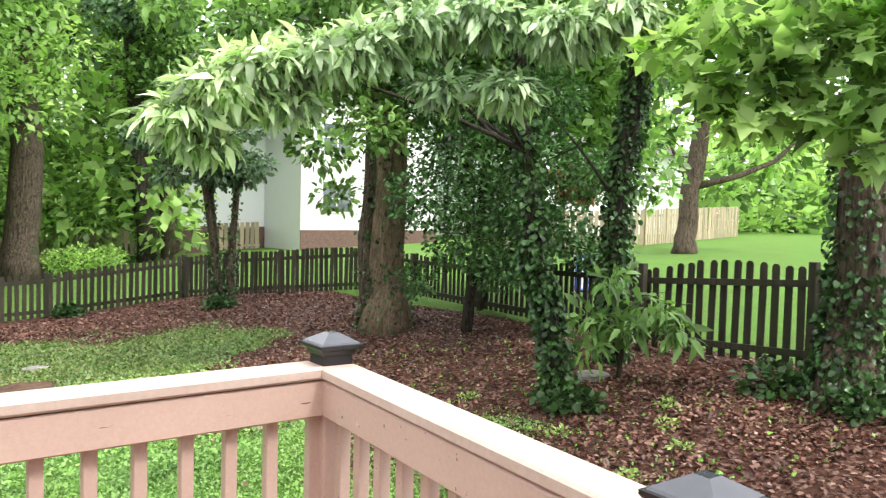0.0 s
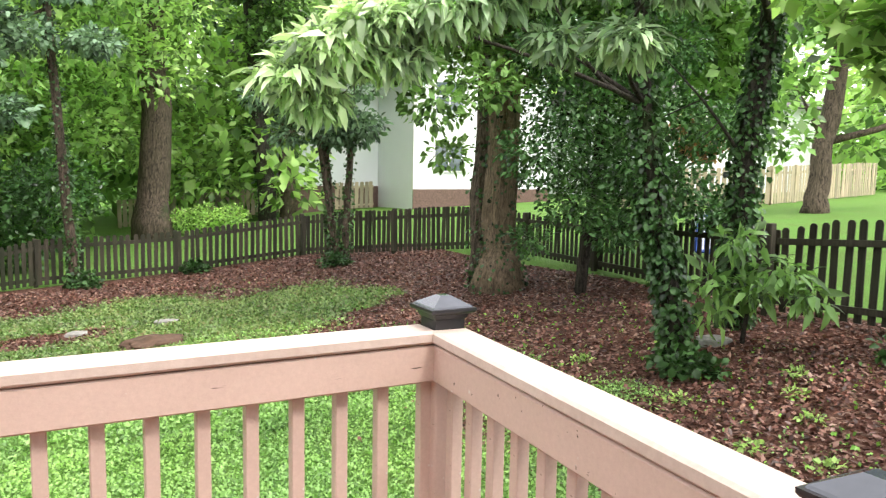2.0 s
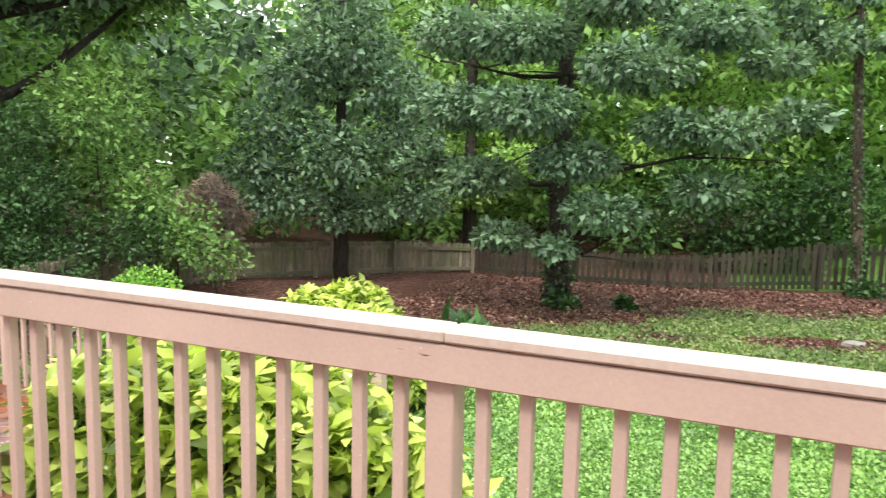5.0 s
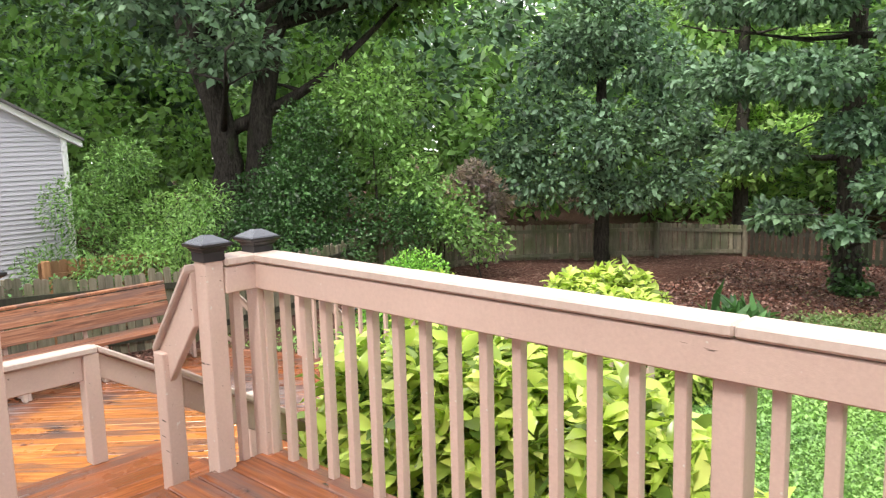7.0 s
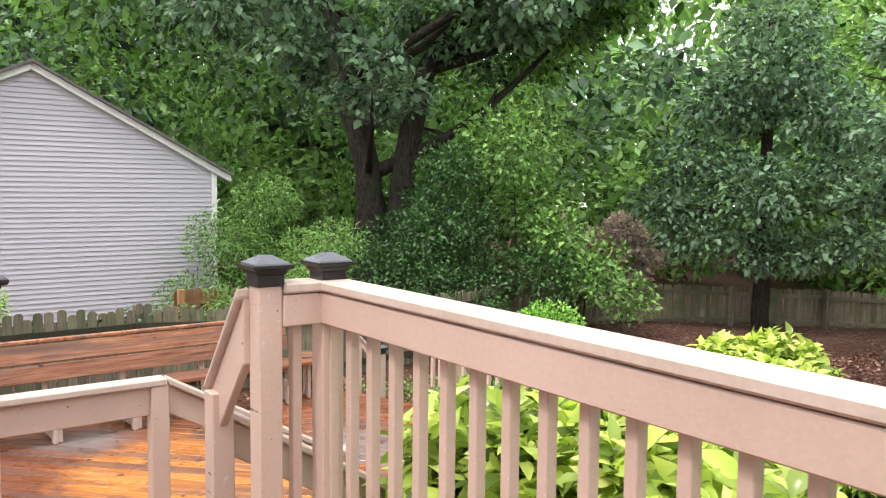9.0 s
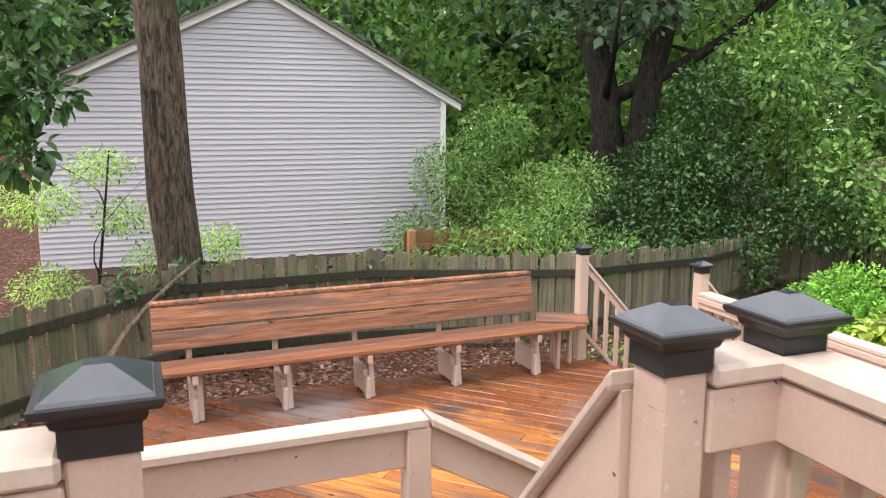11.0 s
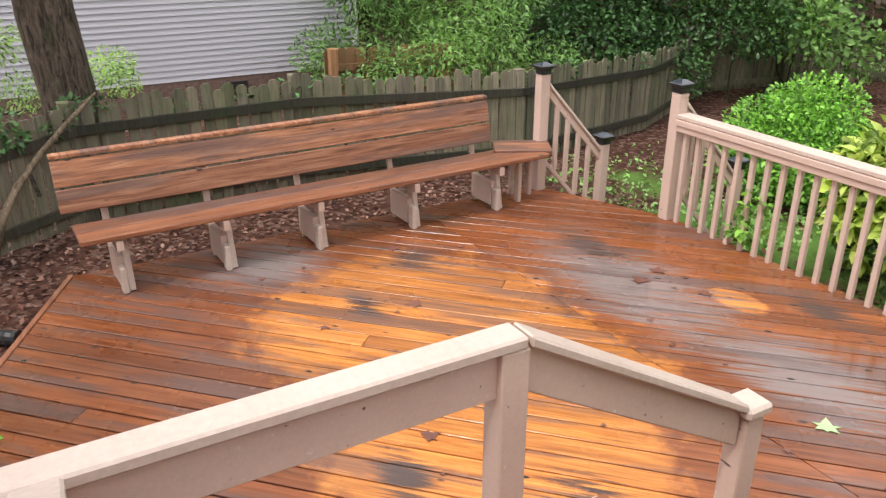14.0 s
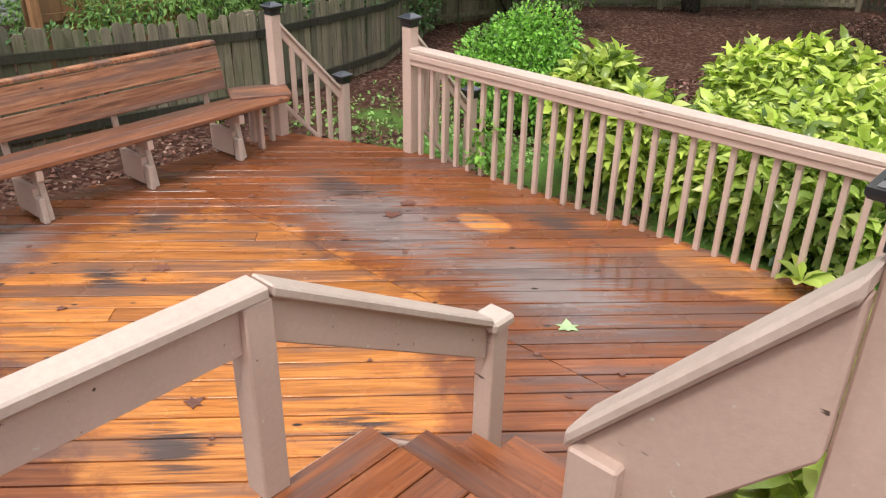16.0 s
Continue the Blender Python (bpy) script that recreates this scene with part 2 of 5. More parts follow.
def plank_wood(name, axis_rot, tones, gloss, stain=(0.03, 0.02, 0.018), stain_amount=0.68, wet=0.0, zones=(), puddles=()):
    """Boards: grain runs along the board's own x."""
    m, n, l, b = material(name, gloss, 0.5)
    v, rnd = random_shift(n, l, coords(n, l, (1, 1, 1), (0, 0, 0)))
    st = n.new("ShaderNodeVectorMath")
    st.operation = "MULTIPLY"
    l.new(v, st.inputs[0])
    st.inputs[1].default_value = (0.9, 16, 16)
    grain = noise_tex(n, l, st.outputs[0], 2.2, 8, 0.65, 0.6)
    c = ramp(n, l, grain, [(0.28, tones[0]), (0.5, tones[1]), (0.7, tones[2])]).outputs[0]
    vary = ramp(n, l, rnd, [(0.0, (0.66, 0.63, 0.66)), (0.35, (0.90, 0.89, 0.91)), (0.7, (1.04, 1.02, 1.0)), (1.0, (1.28, 1.22, 1.1))]).outputs[0]
    c = mix(n, l, 1.0, c, vary, "MULTIPLY")
    world_v = n.new("ShaderNodeNewGeometry").outputs["Position"]
    ps = n.new("ShaderNodeVectorMath")
    ps.operation = "MULTIPLY"
    l.new(v, ps.inputs[0])
    ps.inputs[1].default_value = (0.55, 5, 5)
    patch = noise_tex(n, l, ps.outputs[0], 1.0, 5, 0.65)
    if zones:
        # brighter orange rounds with darker boards outside, silvered boards, and mildew along the grain
        bright_rounds, silver, mildew = zones
        f = zone_mask(n, l, world_v, bright_rounds, noise_tex(n, l, world_v, 2.6, 6, 0.7), 1.1, 1.38, 1.56)
        c = mix(n, l, f, mix(n, l, 1.0, c, (0.72, 0.52, 0.51), "MULTIPLY"), mix(n, l, 1.0, c, (1.62, 1.40, 0.96), "MULTIPLY"))
        f = zone_mask(n, l, world_v, silver, grain, 2.8, 1.75, 2.2)
        c = mix(n, l, f, c, (0.24, 0.185, 0.175))
        f = zone_mask(n, l, world_v, mildew, grain, 2.6, 1.5, 1.9)
        c = mix(n, l, f, c, (0.085, 0.05, 0.042))
    c = mix(n, l, ramp(n, l, patch, [(0.50, (0, 0, 0)), (0.60, (0.9, 0.9, 0.9))]).outputs[0], c, mix(n, l, 0.45, mix(n, l, 1.0, c, (0.55, 0.52, 0.58), "MULTIPLY"), (0.17, 0.125, 0.115)))
    st2 = n.new("ShaderNodeVectorMath")
    st2.operation = "MULTIPLY"
    l.new(v, st2.inputs[0])
    st2.inputs[1].default_value = (1.6, 9, 9)
    dirt = noise_tex(n, l, st2.outputs[0], 1.6, 6, 0.7)
    c = mix(n, l, ramp(n, l, dirt, [(stain_amount, (0, 0, 0)), (stain_amount + 0.1, (1, 1, 1))]).outputs[0], c, stain)
    kn = node(n, "ShaderNodeTexVoronoi", Scale=3.2)
    kv = n.new("ShaderNodeVectorMath")
    kv.operation = "MULTIPLY"
    l.new(v, kv.inputs[0])
    kv.inputs[1].default_value = (1, 2.2, 2.2)
    l.new(kv.outputs[0], kn.inputs["Vector"])
    c = mix(n, l, ramp(n, l, kn.outputs["Distance"], [(0.055, (1, 1, 1)), (0.10, (0, 0, 0))]).outputs[0], c, stain)
    l.new(c, b.inputs["Base Color"])
    if wet:
        r = ramp(n, l, noise_tex(n, l, world_v, 1.3, 4), [(0.35, (gloss - wet,) * 3), (0.65, (gloss + 0.15,) * 3)]).outputs[0]
        if puddles:
            r = mix(n, l, zone_mask(n, l, world_v, puddles, grain, 1.2, 1.2, 1.5), r, (0.035, 0.035, 0.035))
        l.new(r, b.inputs["Roughness"])
    fst = n.new("ShaderNodeVectorMath")
    fst.operation = "MULTIPLY"
    l.new(v, fst.inputs[0])
    fst.inputs[1].default_value = (2.5, 110, 110)
    fine = noise_tex(n, l, fst.outputs[0], 1.0, 4, 0.6)
    c2 = mix(n, l, ramp(n, l, fine, [(0.60, (0, 0, 0)), (0.72, (0.65, 0.65, 0.65))]).outputs[0], c, stain)
    l.new(c2, b.inputs["Base Color"])
    bump(n, l, b, fine, 0.5, 0.003)
    return m


def fence_wood(name, a, b_, moss):
    m, n, l, b = material(name, 0.85, 0.2)
    v, rnd = random_shift(n, l, coords(n, l))
    st = n.new("ShaderNodeVectorMath")
    st.operation = "MULTIPLY"
    l.new(v, st.inputs[0])
    st.inputs[1].default_value = (14, 14, 1.0)
    grain = noise_tex(n, l, st.outputs[0], 2.5, 7, 0.7)
    c = ramp(n, l, grain, [(0.25, a), (0.75, b_)]).outputs[0]
    c = mix(n, l, 1.0, c, ramp(n, l, rnd, [(0, (0.6, 0.62, 0.6)), (1, (1.25, 1.2, 1.1))]).outputs[0], "MULTIPLY")
    g = noise_tex(n, l, n.new("ShaderNodeNewGeometry").outputs["Position"], 1.1, 5)
    c = mix(n, l, ramp(n, l, g, [(0.45, (0, 0, 0)), (0.65, (0.75, 0.75, 0.75))]).outputs[0], c, moss)
    l.new(c, b.inputs["Base Color"])
    bump(n, l, b, grain, 0.5, 0.006)
    return m


def bark(name, a, b_, moss=(0.05, 0.07, 0.03), moss_amount=0.6):
    m, n, l, b = material(name, 0.95, 0.15)
    v = coords(n, l, (7, 7, 1.4))
    g = noise_tex(n, l, v, 3.0, 9, 0.7, 1.2)
    w = node(n, "ShaderNodeTexVoronoi", Scale=3.4)
    l.new(coords(n, l, (3.2, 3.2, 0.55)), w.inputs["Vector"])
    c = ramp(n, l, g, [(0.4, a), (0.6, b_)]).outputs[0]
    c = mix(n, l, ramp(n, l, noise_tex(n, l, coords(n, l), 0.9, 5), [(moss_amount, (0, 0, 0)), (moss_amount + 0.15, (1, 1, 1))]).outputs[0], c, moss)
    l.new(c, b.inputs["Base Color"])
    h = n.new("ShaderNodeMath")
    h.operation = "ADD"
    l.new(g, h.inputs[0])
    l.new(w.outputs["Distance"], h.inputs[1])
    bump(n, l, b, h.outputs[0], 0.9, 0.03)
    return m


def leaf_mat(name, dark, light, trans=0.4, rough=0.5, tint=None):
    m, n, l, b = material(name, rough * 0.8, 0.38)
    soft = lambda q, k: tuple((v + (sum(q) / 3 - v) * 0.13) * k for v in q)
    dark, light = soft(dark, 0.40), soft(light, 1.30)
    g = n.new("ShaderNodeNewGeometry")
    c = ramp(n, l, g.outputs["Random Per Island"], [(0.0, dark), (0.7, light)] + ([(1.0, tint)] if tint else [(1.0, light)])).outputs[0]
    big = noise_tex(n, l, g.outputs["Position"], 0.7, 3)
    c = mix(n, l, 1.0, c, ramp(n, l, big, [(0.3, (0.75, 0.8, 0.8)), (0.7, (1.2, 1.15, 1.0))]).outputs[0], "MULTIPLY")
    l.new(c, b.inputs["Base Color"])
    t = n.new("ShaderNodeBsdfTranslucent")
    l.new(mix(n, l, 1.0, c, (1.1, 1.22, 0.78), "MULTIPLY"), t.inputs["Color"])
    ms = n.new("ShaderNodeMixShader")
    ms.inputs[0].default_value = trans * 0.72
    l.new(b.outputs[0], ms.inputs[1])
    l.new(t.outputs[0], ms.inputs[2])
    l.new(ms.outputs[0], n["Material Output"].inputs[0])
    return m


def siding(name, col):
    m, n, l, b = material(name, 0.45, 0.4)
    v = coords(n, l)
    big = noise_tex(n, l, v, 0.5, 4)
    c = mix(n, l, ramp(n, l, big, [(0.35, (0.2, 0.2, 0.2)), (0.7, (0, 0, 0))]).outputs[0], col, tuple(q * 0.75 for q in col))
    l.new(c, b.inputs["Base Color"])
    return m


def plain(name, col, rough=0.6, metal=0.0, var=0.15, scale=12, spec=0.4):
    m, n, l, b = material(name, rough, spec)
    b.inputs["Metallic"].default_value = metal
    g = noise_tex(n, l, coords(n, l), scale, 5)
    l.new(ramp(n, l, g, [(0.3, tuple(q * (1 - var) for q in col)), (0.7, tuple(min(1, q * (1 + var)) for q in col))]).outputs[0], b.inputs["Base Color"])
    return m


def ground_mat():
    m, n, l, b = material("lawn and leaf litter", 0.95, 0.15)
    g = n.new("ShaderNodeNewGeometry").outputs["Position"]
    at = n.new("ShaderNodeAttribute")
    at.attribute_name = "litter"
    edge = noise_tex(n, l, g, 1.3, 6, 0.65)
    s = n.new("ShaderNodeMath")
    s.operation = "MULTIPLY_ADD"
    l.new(edge, s.inputs[0])
    s.inputs[1].default_value = 0.9
    l.new(at.outputs["Fac"], s.inputs[2])
    mask = ramp(n, l, s.outputs[0], [(0.85, (0, 0, 0)), (1.0, (1, 1, 1))]).outputs[0]
    grass = ramp(n, l, noise_tex(n, l, g, 34, 8, 0.75), [(0.25, (0.03, 0.08, 0.014)), (0.5, (0.11, 0.24, 0.045)), (0.8, (0.22, 0.38, 0.08))]).outputs[0]
    grass = mix(n, l, ramp(n, l, noise_tex(n, l, g, 0.9, 5), [(0.35, (0, 0, 0)), (0.7, (0.6, 0.6, 0.6))]).outputs[0], grass, (0.11, 0.15, 0.04))
    cell = node(n, "ShaderNodeTexVoronoi", Scale=24.0)
    l.new(g, cell.inputs["Vector"])
    sep = n.new("ShaderNodeSeparateColor")
    l.new(cell.outputs["Color"], sep.inputs[0])
    lit = ramp(n, l, sep.outputs[0], [(0.0, (0.03, 0.014, 0.010)), (0.4, (0.085, 0.036, 0.025)), (0.75, (0.14, 0.070, 0.052)), (1.0, (0.28, 0.19, 0.15))]).outputs[0]
    lit = mix(n, l, ramp(n, l, noise_tex(n, l, g, 1.6, 5), [(0.4, (0, 0, 0)), (0.7, (0.7, 0.7, 0.7))]).outputs[0], lit, (0.075, 0.035, 0.025))
    l.new(mix(n, l, mask, grass, lit), b.inputs["Base Color"])
    bump(n, l, b, noise_tex(n, l, g, 22, 6, 0.7), 0.8, 0.05)
    return m


PAINT, CAP = painted_wood(), cap_paint()
DECK = plank_wood("wet stained deck boards", 0, [(0.17, 0.062, 0.022), (0.34, 0.145, 0.05), (0.48, 0.235, 0.09)], 0.34, wet=0.22, stain_amount=0.70, puddles=((-8.45, 0.0, 0.5, 0.2), (-8.1, 2.5, 0.9, 0.22), (-6.9, 2.9, 0.8, 0.2)), zones=(((-8.6, 0.85, 1.15, 1.12), (-7.7, 0.85, 1.2, 1.12), (-7.0, 0.6, 0.65, 0.9), (-6.2, 3.4, 0.55, 0.24), (-7.8, 2.92, 0.24, 0.15)), ((-8.3, 2.45, 1.3, 0.6), (-6.9, 2.5, 1.0, 0.5), (-9.9, 0.3, 0.5, 0.6)), ((-9.0, 0.66, 0.42, 0.22), (-7.29, 0.11, 0.36, 0.24), (-6.65, 0.78, 0.45, 0.26), (-9.1, 2.65, 0.7, 0.32), (-7.4, 3.3, 0.6, 0.25), (-9.5, 1.3, 0.4, 0.4))))
BENCH = plank_wood("weathered cedar", 0, [(0.10, 0.036, 0.02), (0.37, 0.155, 0.078), (0.60, 0.33, 0.19)], 0.5, stain_amount=0.64)
# same cedar in darker tones, less rough than the bench back
SEAT = plank_wood("dark cedar seat", 0, [(0.10, 0.036, 0.022), (0.22, 0.09, 0.05), (0.33, 0.15, 0.09)], 0.38, stain_amount=0.70)
FENCE = fence_wood("weathered picket", (0.03, 0.027, 0.022), (0.095, 0.088, 0.07), (0.036, 0.046, 0.024))
FENCE2 = fence_wood("grey board fence", (0.10, 0.085, 0.065), (0.33, 0.30, 0.235), (0.10, 0.125, 0.055))
FENCE4 = fence_wood("cedar boards", (0.20, 0.10, 0.05), (0.42, 0.24, 0.13), (0.2, 0.13, 0.07))
FENCE3 = fence_wood("new fence boards", (0.36, 0.30, 0.22), (0.55, 0.47, 0.37), (0.32, 0.3, 0.2))
BARK = bark("furrowed bark", (0.035, 0.028, 0.022), (0.17, 0.13, 0.10))
BARK2 = bark("pale bark", (0.11, 0.085, 0.06), (0.30, 0.225, 0.155), moss_amount=0.7)
BARK3 = bark("dark bark", (0.02, 0.018, 0.015), (0.075, 0.065, 0.055))
LEAF = leaf_mat("mid green leaves", (0.06, 0.15, 0.03), (0.23, 0.42, 0.11), 0.48)
LEAF_DARK = leaf_mat("blue green leaves", (0.04, 0.10, 0.055), (0.165, 0.285, 0.17), 0.38)
# light end whitened: the sky's highlights on glossy leaves are in this colour
LEAF_PALE = leaf_mat("pale leaves with sky gloss in colour", (0.15, 0.31, 0.12), (0.56, 0.72, 0.44), 0.45, 0.35)
LEAF_BRIGHT = leaf_mat("sunlit leaves", (0.13, 0.30, 0.06), (0.42, 0.62, 0.20), 0.68)
LEAF_IVY = leaf_mat("ivy leaves", (0.018, 0.052, 0.014), (0.055, 0.14, 0.036), 0.2, 0.4)
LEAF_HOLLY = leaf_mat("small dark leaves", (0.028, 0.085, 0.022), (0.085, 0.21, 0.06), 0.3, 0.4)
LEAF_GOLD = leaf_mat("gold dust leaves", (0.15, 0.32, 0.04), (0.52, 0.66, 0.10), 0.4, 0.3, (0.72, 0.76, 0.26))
LEAF_BUSH = leaf_mat("bright shrub leaves", (0.07, 0.24, 0.025), (0.23, 0.50, 0.06), 0.35, 0.4)
LEAF_RED = leaf_mat("bronze maple leaves", (0.17, 0.06, 0.03), (0.35, 0.16, 0.08), 0.4)
LEAF_PINK = leaf_mat("pink blossom", (0.80, 0.55, 0.58), (0.66, 0.50, 0.52), 0.5)
LITTER = leaf_mat("fallen leaves", (0.07, 0.024, 0.018), (0.185, 0.072, 0.054), 0.05, 0.45, (0.38, 0.25, 0.21))
BLADE_DRY = leaf_mat("thin worn grass", (0.20, 0.30, 0.09), (0.24, 0.36, 0.12), 0.3, 0.5, (0.24, 0.20, 0.11))
BLADE = leaf_mat("grass blades", (0.24, 0.50, 0.13), (0.30, 0.52, 0.15), 0.4, 0.5)
SIDING_B = siding("lilac grey siding", (0.47, 0.455, 0.50))
SIDING_A = siding("white siding", (0.82, 0.84, 0.86))
ROOF = plain("asphalt shingles", (0.12, 0.11, 0.11), 0.9, var=0.4, scale=30)
TRIM = plain("white trim", (0.78, 0.78, 0.77), 0.5, var=0.05)
BRICK = plain("brown brick", (0.15, 0.095, 0.078), 0.85, var=0.35, scale=18)
GLASS = plain("window glass", (0.10, 0.13, 0.14), 0.06, var=0.3, scale=2, spec=0.8)
BLACKCAP = plain("black moulded plastic", (0.025, 0.024, 0.026), 0.35, var=0.2)
CAPTOP = plain("solar cap panel", (0.045, 0.05, 0.065), 0.12, var=0.2, spec=0.9)
DIRT = plain("bare soil", (0.10, 0.06, 0.04), 0.95, var=0.4, scale=8)
STONE = plain("grey stone", (0.28, 0.27, 0.25), 0.9, var=0.3)
BLUE = plain("blue canvas", (0.02, 0.06, 0.28), 0.7)
WHITE = plain("white canvas", (0.75, 0.75, 0.78), 0.7)
GROUND = ground_mat()

# ---- ground ----
def build_ground():
    axis = np.unique(np.round(np.concatenate([np.linspace(-150, -25, 14), np.linspace(-25, -16, 10), np.arange(-16, 14, 0.3), np.linspace(14, 25, 12), np.linspace(25, 150, 14)]), 3))
    ys = np.unique(np.round(np.concatenate([np.linspace(-80, -8, 10), np.arange(-8, 20, 0.3), np.linspace(20, 40, 20), np.linspace(40, 170, 14)]), 3))
    X, Y = np.meshgrid(axis, ys, indexing="ij")
    Z = ground_z(X, Y)
    verts = np.stack([X, Y, Z], -1).reshape(-1, 3)
    for v in verts:
        if -16 < v[0] < 14 and -8 < v[1] < 20:
            v[2] += 0.05 * noise.noise(Vector((v[0] * 0.5, v[1] * 0.5, 0))) + 0.02 * noise.noise(Vector((v[0] * 2, v[1] * 2, 3)))
    nx, ny = len(axis), len(ys)
    faces = [(i * ny + j, (i + 1) * ny + j, (i + 1) * ny + j + 1, i * ny + j + 1) for i in range(nx - 1) for j in range(ny - 1)]
    ob = mesh_object("ground", verts, faces, GROUND, smooth=True)
    at = ob.data.attributes.new("litter", "FLOAT", "POINT")
    at.data.foreach_set("value", litter_at(verts[:, 0], verts[:, 1]).astype(np.float32))
    return tagged(ob, "gently sloping lawn with reddish leaf litter under the trees", "ground", kind="structure")


def litter_at(x, y):
    """How far the ground is leaf litter (1) or grass (0) under the trees."""
    yard = (x < 8.1) & (y < 18.3)
    # the lawn: an oval in front of the deck that thins out towards the trees
    d1 = np.hypot((x + 2.4) / 5.6, (y - 4.2) / 7.0)
    d2 = np.hypot((x - 3.0) / 1.6, (y - 11.3) / 1.8)
    d3 = np.hypot((x - 1.0) / 2.4, (y - 10.4) / 1.2)
    d4 = np.hypot((x - 0.0) / 4.6, (y - 11.4) / 3.2)
    lawn = np.minimum(np.minimum(d1, d2), np.minimum(d3 + 0.15, d4 + 0.10))
    lawn = lawn + 0.09 * np.sin(1.9 * x + 0.7 * y) + 0.08 * np.sin(2.7 * y - 1.3 * x) + 0.05 * np.sin(4.3 * x + 3.1 * y)
    f = np.clip(0.5 + (lawn - 1.0) * 1.4, 0, 1)
    patch = np.exp(-(((x + 0.9) / 1.5) ** 2 + ((y - 11.3) / 0.75) ** 2))
    gate = np.exp(-(((x + 10.4) / 2.2) ** 2 + ((y - 4.6) / 2.2) ** 2))
    return np.where(yard, np.clip(f + 0.9 * patch - 0.5 * gate, 0, 1), np.where((x > 8.1) | ((x > -3.0) & (y > 18.3)), 0.05, 0.85))


build_ground()

# ---- upper deck ----
WEST = -4.405
upper = thing("upper_deck", "raised deck of weathered brown boards painted at the edge", "deck")
upper["kind"] = "structure"


def board_x(x0, x1, y0, y1, z, mat, parent, thick=0.036, name="plank", bevel=0.004):
    ob = box(name, (-(x1 - x0) / 2, -(y1 - y0) / 2, -thick), ((x1 - x0) / 2, (y1 - y0) / 2, 0), mat, parent, bevel=bevel)
    ob.location = ((x0 + x1) / 2, (y0 + y1) / 2, z)
    return ob


y = -4.25
while y < 0.0:
    board_x(WEST, 0.06, y, y + 0.138, 0.0, DECK, upper)
    y += 0.1435
# added slab, not a deck part: closes the board gaps and darkens them
box("underlay", (WEST + 0.04, -4.25, -0.062), (0.02, 0.0, -0.0385), DECK, upper)
box("rim_joist", (WEST, 0.005, -0.24), (0.06, 0.043, -0.038), PAINT, upper)
box("rim_joist", (WEST - 0.002, -4.25, -0.24), (WEST + 0.036, 0.004, -0.038), PAINT, upper)
box("rim_joist", (0.024, -4.25, -0.24), (0.06, 0.004, -0.038), PAINT, upper)
for x in (-4.2, -2.2, -0.05):
    box("deck_post", (x - 0.045, -0.1, float(ground_z(x, 0)) - 0.05), (x + 0.045, -0.01, -0.24), PAINT, upper)


def post_cap(parent, x, y, z):
    """A moulded black cap with a low glassy pyramid."""
    bm = bmesh.new()
    def ring(h, zz):
        return [bm.verts.new((x + sx * h, y + sy * h, zz)) for sx, sy in ((-1, -1), (1, -1), (1, 1), (-1, 1))]
    prof = [(0.050, z - 0.012), (0.050, z + 0.028), (0.056, z + 0.034), (0.060, z + 0.046), (0.074, z + 0.052), (0.078, z + 0.058), (0.078, z + 0.066)]
    rings = [ring(*p) for p in prof]
    for a, b in zip(rings, rings[1:]):
        for k in range(4):
            bm.faces.new((a[k], a[(k + 1) % 4], b[(k + 1) % 4], b[k]))
    bm.faces.new(rings[0][::-1])
    bm.faces.new(rings[-1])
    base = part("post_cap", bm, BLACKCAP, parent, "black moulded post cap")
    bm = bmesh.new()
    a = ring(0.070, z + 0.0665)
    b = ring(0.066, z + 0.072)
    c = ring(0.016, z + 0.100)
    for p, q in ((a, b), (b, c)):
        for k in range(4):
            bm.faces.new((p[k], p[(k + 1) % 4], q[(k + 1) % 4], q[k]))
    bm.faces.new(c)
    bm.faces.new(a[::-1])
    part("cap_top", bm, CAPTOP, base, "glossy dark pyramid top")


def railing_post(x, y, z0, z1, cap=True, size=0.09, label="beige painted square railing post with black pyramid cap"):
    t = thing("railing_post", label, "post", group="deck railing posts")
    box("shaft", (x - size / 2, y - size / 2, z0), (x + size / 2, y + size / 2, z1), PAINT, t, bevel=0.005)
    if cap:
        post_cap(t, x, y, z1)
    return t


def baluster(parent, x, y, z0, z1):
    ob = box("baluster", (-0.019, -0.019, 0), (0.019, 0.019, z1 - z0), PAINT, parent, bevel=0.003)
    ob.location = (x, y, z0)
    ob.rotation_euler = (0, 0, 0)
    return ob


def railing(a, b, top, floor, spots, out, label, cap_w=0.125, band=0.115, drop=0.16, joints=()):
    """A level railing from a to b: cap board, band board, balusters at the spots (metres from a); out: the side on which balusters hang."""
    t = thing("deck_railing", label, "railing", group="deck railings")
    a, b = Vector((*a, 0)), Vector((*b, 0))
    d = (b - a).normalized()
    side = Vector((-d.y, d.x, 0)) * out
    cuts = [0.0, *joints, (b - a).length]
    for s0, s1 in zip(cuts, cuts[1:]):
        p, q = a + d * (s0 + 0.001), a + d * (s1 - 0.001)
        beam("cap_board", (p.x, p.y, top), (q.x, q.y, top), cap_w, 0.040, CAP, t, "sun-bleached cap board", bevel=0.008)
    o = -side * 0.035
    beam("band_board", (a.x + o.x, a.y + o.y, top - 0.0455), (b.x + o.x, b.y + o.y, top - 0.0455), 0.036, band, PAINT, t)
    first = None
    for s in spots:
        p = a + d * s + side * 0.003
        if first is None:
            first = baluster(t, p.x, p.y, floor - drop, top - 0.043)
        else:
            ob = first.copy()
            scene.collection.objects.link(ob)
            ob.location = (p.x, p.y, floor - drop)
    return t


TOP = 0.95
B = 0.133
